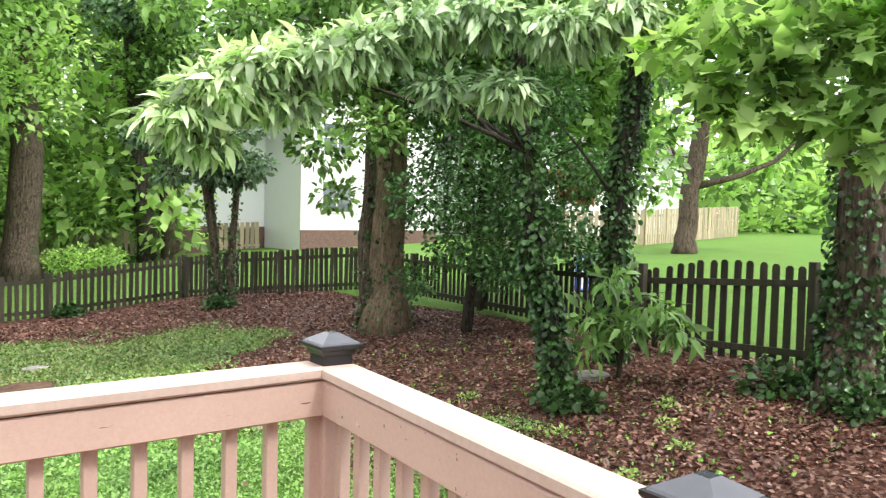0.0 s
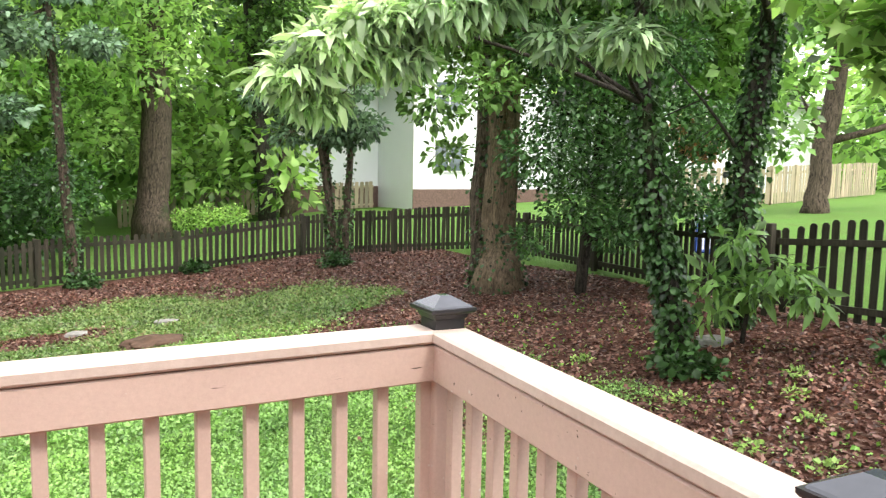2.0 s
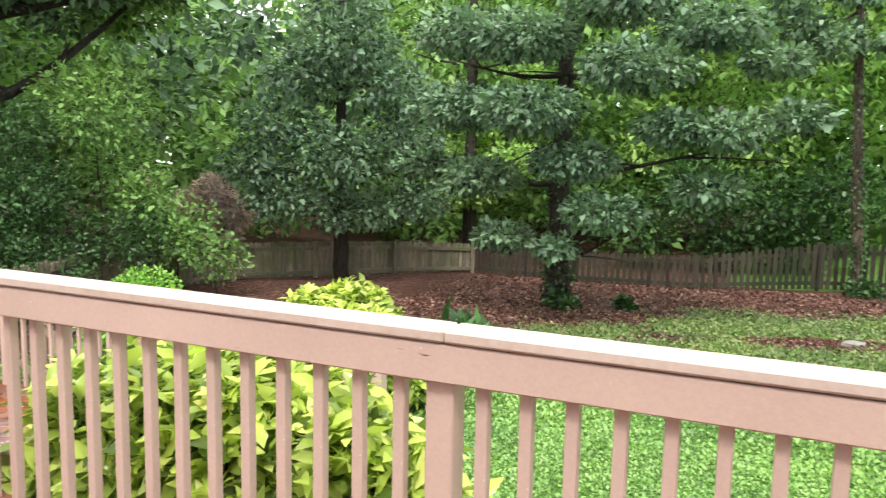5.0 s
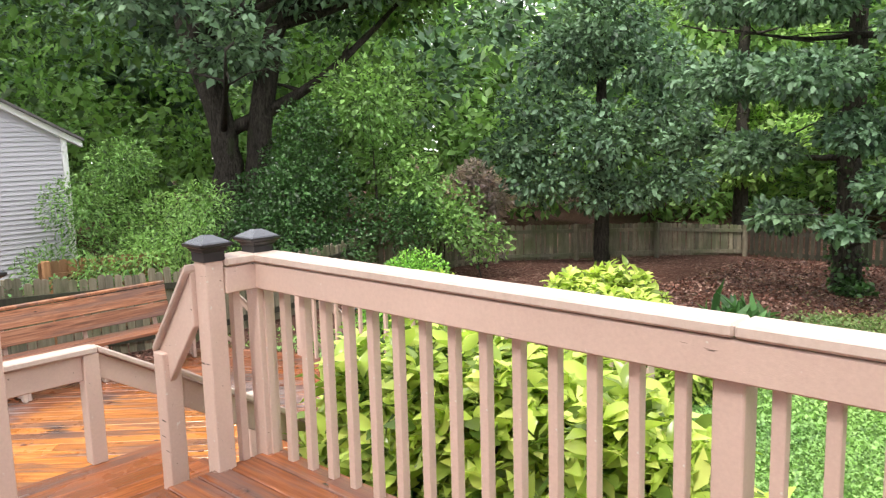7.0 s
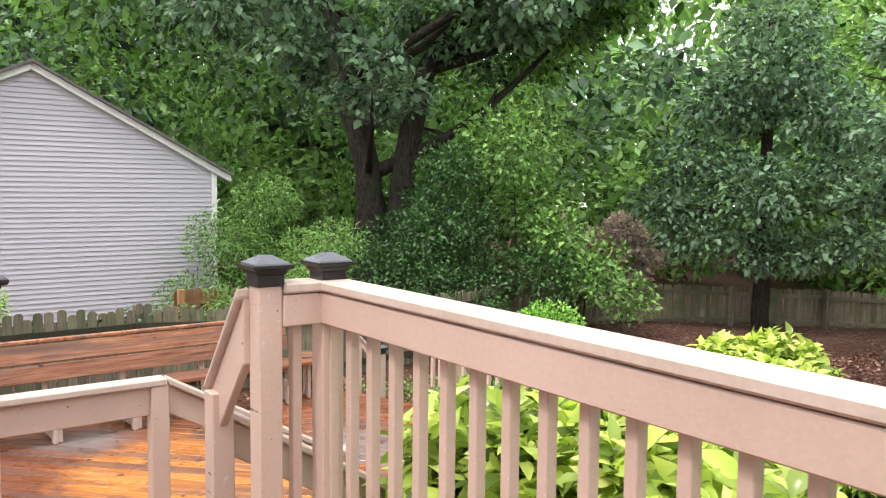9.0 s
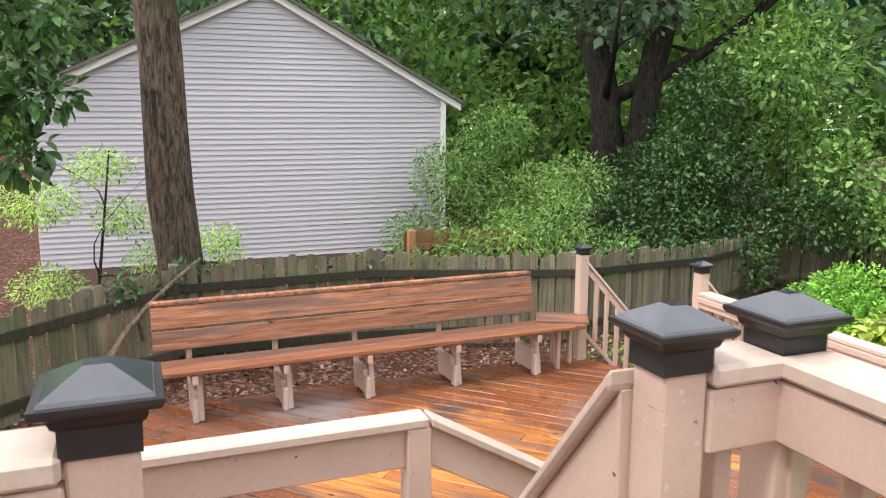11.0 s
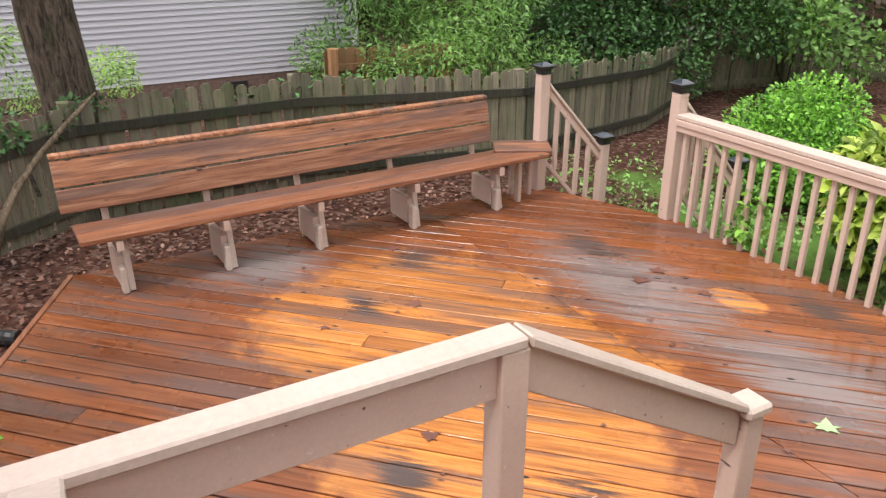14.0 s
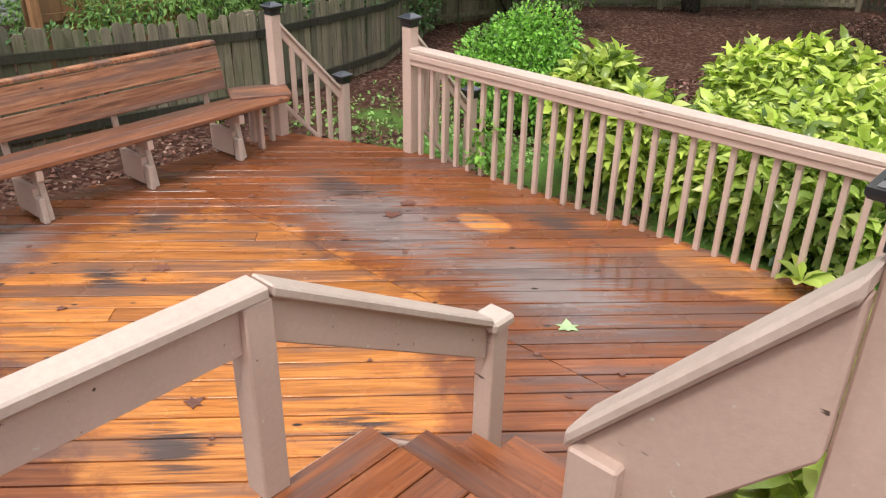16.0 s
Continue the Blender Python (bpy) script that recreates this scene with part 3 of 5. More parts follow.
# front run: two bays with a post between that stops under the band
spots = [0.062] + [0.075 + B * k for k in range(1, 16)] + [2.34 + 0.1446 * k for k in range(14)] + [4.37]
railing((-0.046, 0.0), (WEST + 0.046, 0.0), TOP, 0.0, [s - 0.046 for s in spots], -1, "beige painted deck railing with square balusters and a split cap board", joints=(2.13,))
for x, y, z in ((0, 0, TOP), (WEST, 0, TOP), (WEST, -0.25, TOP), (WEST, -1.15, TOP), (-0.105, -1.50, TOP - 0.012)):
    railing_post(x, y, -0.24, z)
railing_post(-2.2, 0.02, -0.24, 0.792, cap=False, label="beige painted post standing under the railing band")
railing((-0.003, -0.046), (-0.102, -1.454), TOP, 0.0, [0.05 + B * k for k in range(0, 11)], 1, "beige painted deck railing with square balusters")
railing((-0.108, -1.546), (-0.29, -4.2), TOP, 0.0, [0.05 + B * k for k in range(0, 20)], 1, "beige painted deck railing with square balusters")
railing((WEST, -0.204), (WEST, -0.046), TOP, 0.0, [0.07], 1, "short beige railing between two capped posts")
railing((WEST, -1.196), (WEST, -4.2), TOP, 0.0, [0.05 + B * k for k in range(0, 22)], -1, "beige painted deck railing with square balusters")

# ---- stairs: two risers to a landing, then four more at a right angle ----
stairs = thing("stairs", "short wooden stairs turning at a small landing", "stairs")
RISE = -(LZ + LOW.z) / 6
XW = -5.83
XE = -4.80


def tread_y(y0, y1, x0, x1, z):
    n = max(1, round((y1 - y0) / 0.143))
    w = (y1 - y0) / n
    for i in range(n):
        board_x(x0, x1, y0 + i * w, y0 + (i + 1) * w - 0.006, z, DECK, stairs, name="tread_board")


def tread_x(x0, x1, y0, y1, z):
    n = max(1, round((x1 - x0) / 0.143))
    w = (x1 - x0) / n
    for i in range(n):
        ob = board_x(-(y1 - y0) / 2, (y1 - y0) / 2, 0, w - 0.006, 0, DECK, stairs, name="tread_board")
        ob.matrix_basis = pose(x0 + (i + 0.5) * w, (y0 + y1) / 2, z, 0, 0, 90)


tread_x(XE - 0.01, WEST - 0.004, -1.38, -0.28, -RISE)
box("step_support", (XE - 0.005, -1.36, -RISE - 0.10), (WEST - 0.035, -0.30, -RISE - 0.038), DECK, stairs)
box("riser", (WEST - 0.03, -1.38, -RISE), (WEST - 0.006, -0.30, -0.04), DECK, stairs)
tread_x(XW, XE - 0.012, -1.84, 0.17, -2 * RISE)
for k in range(3):
    y0 = 0.18 + 0.28 * k
    tread_y(y0, y0 + 0.275, XW, XE, -(3 + k) * RISE)
    box("riser", (XW + 0.03, y0 - 0.012, -(3 + k) * RISE), (XE - 0.03, y0 + 0.012, -(2 + k) * RISE - 0.04), DECK, stairs)
# the landing's board gaps are closed by an added slab as well
box("landing_support", (XW + 0.01, -1.82, -2 * RISE - 0.09), (XE - 0.02, 0.15, -2 * RISE - 0.0385), DECK, stairs)
box("stringer", (XW - 0.035, -1.84, LZ + LOW.z), (XW - 0.002, 0.17, -2 * RISE - 0.04), PAINT, stairs)
for x in (XW - 0.02, XE + 0.02):
    beam("stringer", (x, 0.17, -2 * RISE - 0.06), (x, 1.10, LZ + LOW.z - 0.02), 0.036, 0.2, PAINT, stairs)


def stair_rail(name, a, b, label, band=0.15, cap_w=0.10):
    """A sloping or level board rail: flat cap on a board."""
    t = thing("stair_railing", label, "railing", group="stair railings")
    beam("cap_board", a, b, cap_w, 0.038, CAP, t, bevel=0.007)
    beam("band_board", (a[0], a[1], a[2] - 0.040), (b[0], b[1], b[2] - 0.040), 0.036, band, PAINT, t)
    return t


KZ = 0.31
KX, NY = -5.84, 0.82
railing_post(KX, -0.22, -2 * RISE, KZ - 0.04, cap=False, label="beige painted stair post at the landing corner")
railing_post(KX, -1.78, -2 * RISE, KZ - 0.04, cap=False, label="beige painted stair post at the landing corner")
nl = railing_post(KX, NY, -5 * RISE, -0.30, cap=False, label="beige painted newel post with a worn block on top")
box("post_block", (KX - 0.062, NY - 0.062, -0.298), (KX + 0.062, NY + 0.062, -0.250), CAP, nl, "worn painted block", bevel=0.012)
railing_post(-4.745, -0.30, -2 * RISE, 0.49, cap=False, label="beige painted stair post with a sloping top")
railing_post(-4.79, 0.82, -5 * RISE, -0.24, cap=False, label="beige painted lower newel post")
stair_rail("a", (KX, -1.86, KZ), (KX, -0.185, KZ), "level beige handrail board along the landing")
stair_rail("b", (KX, -0.175, KZ - 0.001), (KX, 0.77, -0.235), "sloping beige handrail board beside the stairs")
stair_rail("c", (WEST - 0.046, -0.30, 0.93), (-4.80, -0.30, 0.515), "steep beige handrail board at the top steps", band=0.24, cap_w=0.088)
stair_rail("d", (WEST - 0.046, -1.36, 0.93), (KX + 0.06, -1.36, KZ + 0.01), "steep beige handrail board at the top steps", band=0.17)
stair_rail("e", (-4.79, -0.25, 0.40), (-4.79, 0.78, -0.24), "sloping beige handrail board beside the stairs")

# ---- lower deck: diagonal boards ----
before = set(scene.objects)
lower = thing("lower_deck", "low deck of wet orange-brown diagonal boards", "deck")
lower["kind"] = "structure"
DX0, DX1, DY0, DY1 = -10.45, -4.60, -3.2, 3.66
JOINT = 1.855


def clip_poly(poly, axis, value, keep_less):
    out = []
    for p, q in zip(poly, poly[1:] + poly[:1]):
        a = (p[axis] <= value) == keep_less
        b = (q[axis] <= value) == keep_less
        if a:
            out.append(p)
        if a != b:
            s = (value - p[axis]) / (q[axis] - p[axis])
            out.append(tuple(p[i] + s * (q[i] - p[i]) for i in range(2)))
    return out


def diagonal_boards():
    """Boards laid at 45 degrees, cut at the deck's edges and along one seam."""
    rng = random.Random(4)
    w = 0.1435
    c, s = math.cos(radians(45)), math.sin(radians(45))
    for lo, hi in ((DY0, JOINT - 0.003), (JOINT + 0.003, DY1)):
        k = -70
        while k < 70:
            v0, v1 = k * w, k * w + 0.1318
            k += 1
            cuts = [-14.0, 6.0]
            if rng.random() < 0.35:
                cuts.insert(1, rng.uniform(-7, -2))
            for a, b in zip(cuts, cuts[1:]):
                quad = [(u * c - v * s, u * s + v * c) for u, v in ((a + 0.002, v0), (b - 0.002, v0), (b - 0.002, v1), (a + 0.002, v1))]
                poly = quad
                for ax, val, less in ((0, DX0, False), (0, DX1, True), (1, lo, False), (1, hi, True)):
                    poly = clip_poly(poly, ax, val, less)
                    if len(poly) < 3:
                        break
                if len(poly) < 3:
                    continue
                # the corner by the gate is cut off at an angle
                cut = []
                for p, q in zip(poly, poly[1:] + poly[:1]):
                    fp, fq = (p[1] - 3.11) - (p[0] + 10.45) * 0.42, (q[1] - 3.11) - (q[0] + 10.45) * 0.42
                    if fp <= 0:
                        cut.append(p)
                    if (fp <= 0) != (fq <= 0):
                        r = fp / (fp - fq)
                        cut.append((p[0] + r * (q[0] - p[0]), p[1] + r * (q[1] - p[1])))
                poly = cut
                if len(poly) < 3:
                    continue
                # the side towards the fence is cut back at an angle too
                cut = []
                for p, q in zip(poly, poly[1:] + poly[:1]):
                    fp, fq = (-0.418 * v[0] + -0.908 * v[1] - 5.273 for v in (p, q))
                    if fp <= 0:
                        cut.append(p)
                    if (fp <= 0) != (fq <= 0):
                        r = fp / (fp - fq)
                        cut.append((p[0] + r * (q[0] - p[0]), p[1] + r * (q[1] - p[1])))
                poly = cut
                if len(poly) < 3:
                    continue
                cx, cy = sum(p[0] for p in poly) / len(poly), sum(p[1] for p in poly) / len(poly)
                local = [((p[0] - cx) * c + (p[1] - cy) * s, -(p[0] - cx) * s + (p[1] - cy) * c) for p in poly]
                n = len(local)
                e = 0.003
                vs = [(x, y, -0.036) for x, y in local] + [(x, y, -e) for x, y in local]
                vs += [(x * (1 - e / max(0.05, abs(x) + 0.05)), y * (1 - e / max(0.03, abs(y))) if abs(y) > 0.01 else y, rng.uniform(-0.0008, 0.0008)) for x, y in local]
                fs = [tuple(range(n - 1, -1, -1)), tuple(range(2 * n, 3 * n))]
                for r in (0, n):
                    fs += [(r + i, r + (i + 1) % n, r + n + (i + 1) % n, r + n + i) for i in range(n)]
                ob = mesh_object("plank", vs, fs, DECK, lower)
                ob.matrix_basis = pose(cx, cy, LZ, 0, 0, 45)


beam("edge_board", (-10.473, -1.015, LZ + 0.004), (-7.476, -2.396, LZ + 0.004), 0.04, 0.16, SEAT, lower)
box("rim_joist", (DX0, -1.03, LZ - 0.2), (DX0 + 0.036, 3.03, LZ - 0.038), DECK, lower)
box("rim_joist", (-9.2, DY1 - 0.04, LZ - 0.2), (DX1, DY1 - 0.004, LZ - 0.038), DECK, lower)

# rail on the far side of the lower deck
LTOP = LZ + 0.93
for x, y, z1, cap in ((-9.20, 3.61, LZ + 1.10, True), (-10.37, 3.09, LZ + 1.10, True), (-4.64, 3.61, LTOP, False)):
    railing_post(x, y, LZ - 0.2, z1, cap=cap, size=0.10)
lr = railing((-9.15, 3.61), (-4.69, 3.61), LTOP, LZ, [0.07 + 0.137 * k for k in range(0, 33)], 1, "long beige railing with square balusters on the low deck", band=0.10, drop=0.1)
beam("lower_moulding", (-9.15, 3.555, LTOP - 0.042), (-4.69, 3.555, LTOP - 0.042), 0.03, 0.05, PAINT, lr)


def gate_rail(a, b, za, zb, drop, label):
    """A sloping rail beside the steps down to the yard, with balusters."""
    t = stair_rail("g", (a[0], a[1], za), (b[0], b[1], zb), label, band=0.09, cap_w=0.09)
    beam("bottom_rail", (a[0], a[1], za - drop), (b[0], b[1], zb - drop), 0.036, 0.06, PAINT, t)
    for k in range(1, 5):
        s = k / 5
        x, y, zt = a[0] + (b[0] - a[0]) * s, a[1] + (b[1] - a[1]) * s, za + (zb - za) * s
        baluster(t, x, y, zt - drop, zt - 0.05)


railing_post(-10.23, 3.74, -1.62, -0.62, cap=True, label="beige painted lower gate post with black cap")
gate_rail((-10.36, 3.13), (-10.24, 3.70), LZ + 1.03, -0.66, 0.72, "sloping beige railing beside the yard steps")
railing_post(-9.05, 4.24, -1.66, -0.62, cap=True, label="beige painted lower gate post with black cap")
gate_rail((-9.19, 3.66), (-9.06, 4.20), LZ + 1.03, -0.66, 0.72, "sloping beige railing beside the yard steps")
steps = thing("yard_steps", "weathered wooden steps down to the yard", "stairs")
for k in range(2):
    ob = board_x(-0.62, 0.62, -0.14, 0.14, 0, DECK, steps, name="tread_board")
    ob.matrix_basis = pose(-9.77 + 0.12 * k, 3.50 + 0.28 * k, LZ - 0.18 * (k + 1), 0, 0, 25)

# ---- bench ----
bench = thing("deck_bench", "long cedar bench with a leaning plank back on beige legs", "bench")
BY0, BY1 = -0.92, 2.62
bench.matrix_basis = pose(-10.01, -0.03, 0, 0, 0, 1.8) @ pose(9.36, 0, 0)


def bench_plank(name, y0, y1, x, z, w, thick, lean, mat=BENCH, label=""):
    ob = box(name, (-(y1 - y0) / 2, -w / 2, -thick / 2), ((y1 - y0) / 2, w / 2, thick / 2), mat, bench, label, bevel=0.006)
    ob.matrix_basis = pose(x, (y0 + y1) / 2, z, 0, 0, 90) @ pose(0, 0, 0, lean, 0, 0)
    return ob


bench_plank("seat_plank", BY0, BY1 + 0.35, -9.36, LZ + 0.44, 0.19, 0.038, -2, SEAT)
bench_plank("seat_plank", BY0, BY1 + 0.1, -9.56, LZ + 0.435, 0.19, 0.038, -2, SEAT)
for z, x, w in ((0.605, -9.715, 0.165), (0.79, -9.762, 0.185)):
    bench_plank("back_plank", BY0 - 0.05, BY1, x, LZ + z, w, 0.038, 77)
beam("back_cap", (-9.80, BY0 - 0.05, LZ + 0.925), (-9.80, BY1, LZ + 0.925), 0.075, 0.03, BENCH, bench)
for y in (-0.68, 0.05, 0.78, 1.62, 2.46):
    beam("leg", (-9.43, y + 0.045, LZ + 0.42), (-9.345, y + 0.045, LZ + 0.005), 0.045, 0.095, CAP, bench, "worn pale painted leg", plumb=False)
    box("foot_block", (-9.40, y - 0.024, LZ), (-9.315, y + 0.022, LZ + 0.20), CAP, bench, bevel=0.010)
    box("bearer_end", (-9.345, y - 0.022, LZ + 0.35), (-9.30, y + 0.022, LZ + 0.415), CAP, bench, bevel=0.006)
    box("leg_brace", (-9.72, y - 0.024, LZ + 0.03), (-9.41, y + 0.024, LZ + 0.25), PAINT, bench)
    box("seat_bearer", (-9.68, y - 0.024, LZ + 0.34), (-9.27, y + 0.024, LZ + 0.415), PAINT, bench)
    beam("back_leg", (-9.84, y, LZ + 0.88), (-9.66, y, LZ + 0.02), 0.05, 0.09, PAINT, bench)
corner_seat = thing("corner_bench", "short cedar corner bench on beige legs", "bench")
ob = box("seat_plank", (-0.26, -0.17, -0.019), (0.26, 0.17, 0.019), BENCH, corner_seat, bevel=0.006)
ob.matrix_basis = pose(-10.31, 2.84, LZ + 0.46, 0, 0, 62)
for x, y in ((-10.17, 2.72), (-10.29, 2.92), (-10.37, 2.78)):
    box("leg", (x - 0.03, y - 0.02, LZ), (x + 0.03, y + 0.02, LZ + 0.44), PAINT, corner_seat, bevel=0.006)

settle(before)

# ---- fences ----
def picket_mesh(w, h, t=0.018, dog=True):
    c = 0.025
    pts = [(-w / 2, 0), (w / 2, 0), (w / 2, h - c), (w / 2 - c, h), (-w / 2 + c, h), (-w / 2, h - c)] if dog else [(-w / 2, 0), (w / 2, 0), (w / 2, h), (-w / 2, h)]
    n = len(pts)
    vs = [(x, -t / 2, z) for x, z in pts] + [(x, t / 2, z) for x, z in pts]
    fs = [tuple(range(n)), tuple(range(2 * n - 1, n - 1, -1))] + [((i + 1) % n, i, n + i, n + (i + 1) % n) for i in range(n)]
    me = bpy.data.meshes.new("picket")
    me.from_pydata(vs, [], fs)
    return me


def fence_run(points, heights, mat, label, pitch=0.15, width=0.095, seed=1, scallop=0.0, posts=2.4, rails=(0.16, 0.82), side=1, post_h=1.02, rail_mat=None, behind=False, uneven=0.012):
    """Pickets along a polyline over the ground; heights at its corners."""
    rng = random.Random(seed)
    t = thing("picket_fence", label, "fence", group="yard fences")
    meshes = []
    for k in range(3):
        me = picket_mesh(width, 1.0)
        me.materials.append(mat)
        meshes.append(me)
    for (p, q), (h0, h1) in zip(zip(points, points[1:]), zip(heights, heights[1:])):
        p, q = Vector(p), Vector(q)
        L = (q - p).length
        d = (q - p) / L
        yaw = math.degrees(math.atan2(d.y, d.x))
        nrm = Vector((-d.y, d.x)) * side
        n = int(L / pitch)
        for i in range(n + 1):
            s = min(i * pitch + rng.uniform(-0.008, 0.008), L)
            g = float(ground_z(p.x + d.x * s, p.y + d.y * s))
            h = h0 + (h1 - h0) * s / L
            if scallop:
                h += scallop * math.sin(math.pi * ((s % posts) / posts)) - scallop * 0.5
            ob = new("picket", rng.choice(meshes))
            ob.parent = t
            ob.matrix_basis = pose(p.x + d.x * s, p.y + d.y * s, g + 0.04, rng.uniform(-1.2, 1.2), rng.uniform(-1.2, 1.2), yaw) @ Matrix.Diagonal((1, 1, h - 0.04 + rng.uniform(-uneven, uneven), 1))
        m = max(1, round(L / posts))
        for j in range(m):
            s0, s1 = L * j / m, L * (j + 1) / m
            a, b = p + d * s0, p + d * s1
            ha, hb = h0 + (h1 - h0) * s0 / L, h0 + (h1 - h0) * s1 / L
            ga, gb = float(ground_z(*a)), float(ground_z(*b))
            o = nrm * 0.034
            for r in rails:
                beam("fence_rail", (a.x + o.x, a.y + o.y, ga + r * ha + 0.04), (b.x + o.x, b.y + o.y, gb + r * hb + 0.04), 0.04, 0.085, rail_mat or mat, t, bevel=0)
            o = nrm * (-0.07 if behind else 0.10)
            box("fence_post", (a.x + o.x - 0.05, a.y + o.y - 0.05, ga - 0.1), (a.x + o.x + 0.05, a.y + o.y + 0.05, ga + ha * post_h), mat, t, bevel=0.008)
    return t


fence_run([(8.0, -3.0), (7.92, 2.6), (7.73, 4.95), (8.23, 7.4), (8.5, 9.5), (8.88, 12.4), (8.74, 14.4)], [1.32, 1.30, 1.2, 1.1, 1.0, 0.96, 1.06], FENCE, "weathered dark wooden picket fence with a scalloped top", scallop=0.12, seed=2, side=1, pitch=0.17)
fence_run([(8.74, 14.4), (7.2, 16.0), (5.45, 17.85)], [1.08, 1.1, 1.1], FENCE, "weathered grey-green wooden picket fence", seed=3, side=-1, pitch=0.125, scallop=0.06)
fence_run([(5.45, 17.85), (2.2, 17.8), (-0.8, 18.3)], [1.1, 1.05, 1.12], FENCE, "weathered grey-green wooden picket fence", seed=4, side=-1)
fence_run([(-0.8, 18.3), (-3.5, 17.2), (-6.5, 17.3), (-9.5, 18.0)], [1.1, 0.82, 0.8, 0.76], FENCE, "dark wooden picket fence in the shade", seed=5, side=-1)
fence_run([(-9.5, 18.0), (-11.2, 16.5), (-14.0, 13.3), (-14.2, 9.5)], [0.8, 0.9, 0.95, 1.1], FENCE2, "grey wooden board fence", pitch=0.11, seed=6, side=1)
fence_run([(-14.1, 9.4), (-12.43, 6.53), (-11.73, 3.93), (-11.93, 1.33), (-11.83, -0.77)], [1.08, 1.08, 1.12, 1.20, 1.12], FENCE2, "grey-green weathered wooden board fence", pitch=0.115, width=0.1, seed=7, side=1, rails=(0.2, 0.80), rail_mat=FENCE, behind=True, uneven=0.045)
fence_run([(-11.83, -0.77), (-11.23, -1.57), (-10.47, -2.27), (-8.83, -4.2)], [1.12, 1.03, 1.0, 1.05], FENCE2, "grey-green weathered wooden board fence", pitch=0.155, width=0.125, seed=8, side=1, rails=(0.2, 0.80), rail_mat=FENCE, behind=True, uneven=0.035)
fence_run([(20.0, 22.0), (24.8, 18.9), (36.0, 22.0)], [1.5, 1.5, 1.6], FENCE3, "pale wooden picket fence round the neighbour's lawn", pitch=0.24, width=0.18, seed=9, side=1)
fence_run([(3.0, 37.0), (9.5, 35.5), (14.0, 33.0)], [1.3, 1.3, 1.3], FENCE3, "pale wooden fence beyond the yard", pitch=0.24, width=0.18, seed=10, side=1)

fence_run([(-13.6, 2.35), (-13.7, 4.3)], [1.22, 1.2], FENCE4, "brown cedar board fence behind the shrubs", pitch=0.15, width=0.13, seed=12, side=-1)

# ---- houses ----
def lap_siding(parent, u0, u1, v0, v1, place, mat, gable=None, lap=0.115):
    """Courses of lapped boards on a wall; place(u, v, out) gives the world point; gable: (peak u, peak v)."""
    v = v0
    top = gable[1] if gable else v1
    while v < top - 0.01:
        w = min(v + lap, top)
        def span(h):
            if gable is None or h <= v1:
                return u0, u1
            f = (h - v1) / (gable[1] - v1)
            return u0 + (gable[0] - u0) * f, u1 + (gable[0] - u1) * f
        a0, a1 = span(v)
        b0, b1 = span(w)
        vs = [place(a0, v, 0.0), place(a1, v, 0.0), place(a1, v, 0.028), place(a0, v, 0.028), place(b0, w, 0.006), place(b1, w, 0.006)]
        mesh_object("siding_board", vs, [(0, 1, 2, 3), (3, 2, 5, 4)], mat, parent)
        v = w


def house_b():
    t = thing("neighbour_house", "neighbour's pale lilac-grey sided house with a white-trimmed gable", "house")
    X, y0, y1, zb, ze, yp, zp = -16.85, -2.6, 4.13, -1.13, 1.60, 0.94, 3.30
    lap_siding(t, y0, y1, zb, ze, lambda u, v, o: (X + o, u, v), SIDING_B, (yp, zp), 0.088)
    outline = [(y0, zb - 1.6), (y1, zb - 1.6), (y1, ze), (yp, zp), (y0, ze)]
    vs = [(x, y, z) for x in (X - 0.01, X - 9) for y, z in outline]
    mesh_object("wall", vs, [tuple(range(5)), tuple(range(9, 4, -1))] + [(i, 5 + i, 5 + (i + 1) % 5, (i + 1) % 5) for i in range(5)], SIDING_B, t)
    box("foundation", (X - 9, y0 - 0.02, zb - 1.6), (X + 0.02, y1 + 0.02, zb - 0.01), BRICK, t, "brown brick foundation")
    for s, ye in ((1, y1), (-1, y0)):
        d = Vector((0, ye - yp, ze - zp)).normalized()
        e = Vector((0, ye, ze)) + d * 0.30
        beam("rake_trim", (X + 0.06, yp, zp + 0.05), (X + 0.06, e.y, e.z + 0.05), 0.14, 0.14, TRIM, t, "white rake trim", bevel=0.004)
        vs = [(X + 0.22, yp, zp + 0.08), (X - 9.2, yp, zp + 0.08), (X - 9.2, e.y, e.z + 0.08), (X + 0.22, e.y, e.z + 0.08)]
        vs += [(x, y, z - 0.05) for x, y, z in vs]
        mesh_object("roof", vs, [(0, 1, 2, 3), (7, 6, 5, 4), (0, 4, 5, 1), (1, 5, 6, 2), (2, 6, 7, 3), (3, 7, 4, 0)], ROOF, t)
    box("corner_trim", (X, y1 - 0.09, zb), (X + 0.05, y1 + 0.01, ze), TRIM, t)
    vent = box("foundation_vent", (X + 0.02, 1.8, zb - 0.30), (X + 0.05, 2.2, zb - 0.08), BLACKCAP, t)


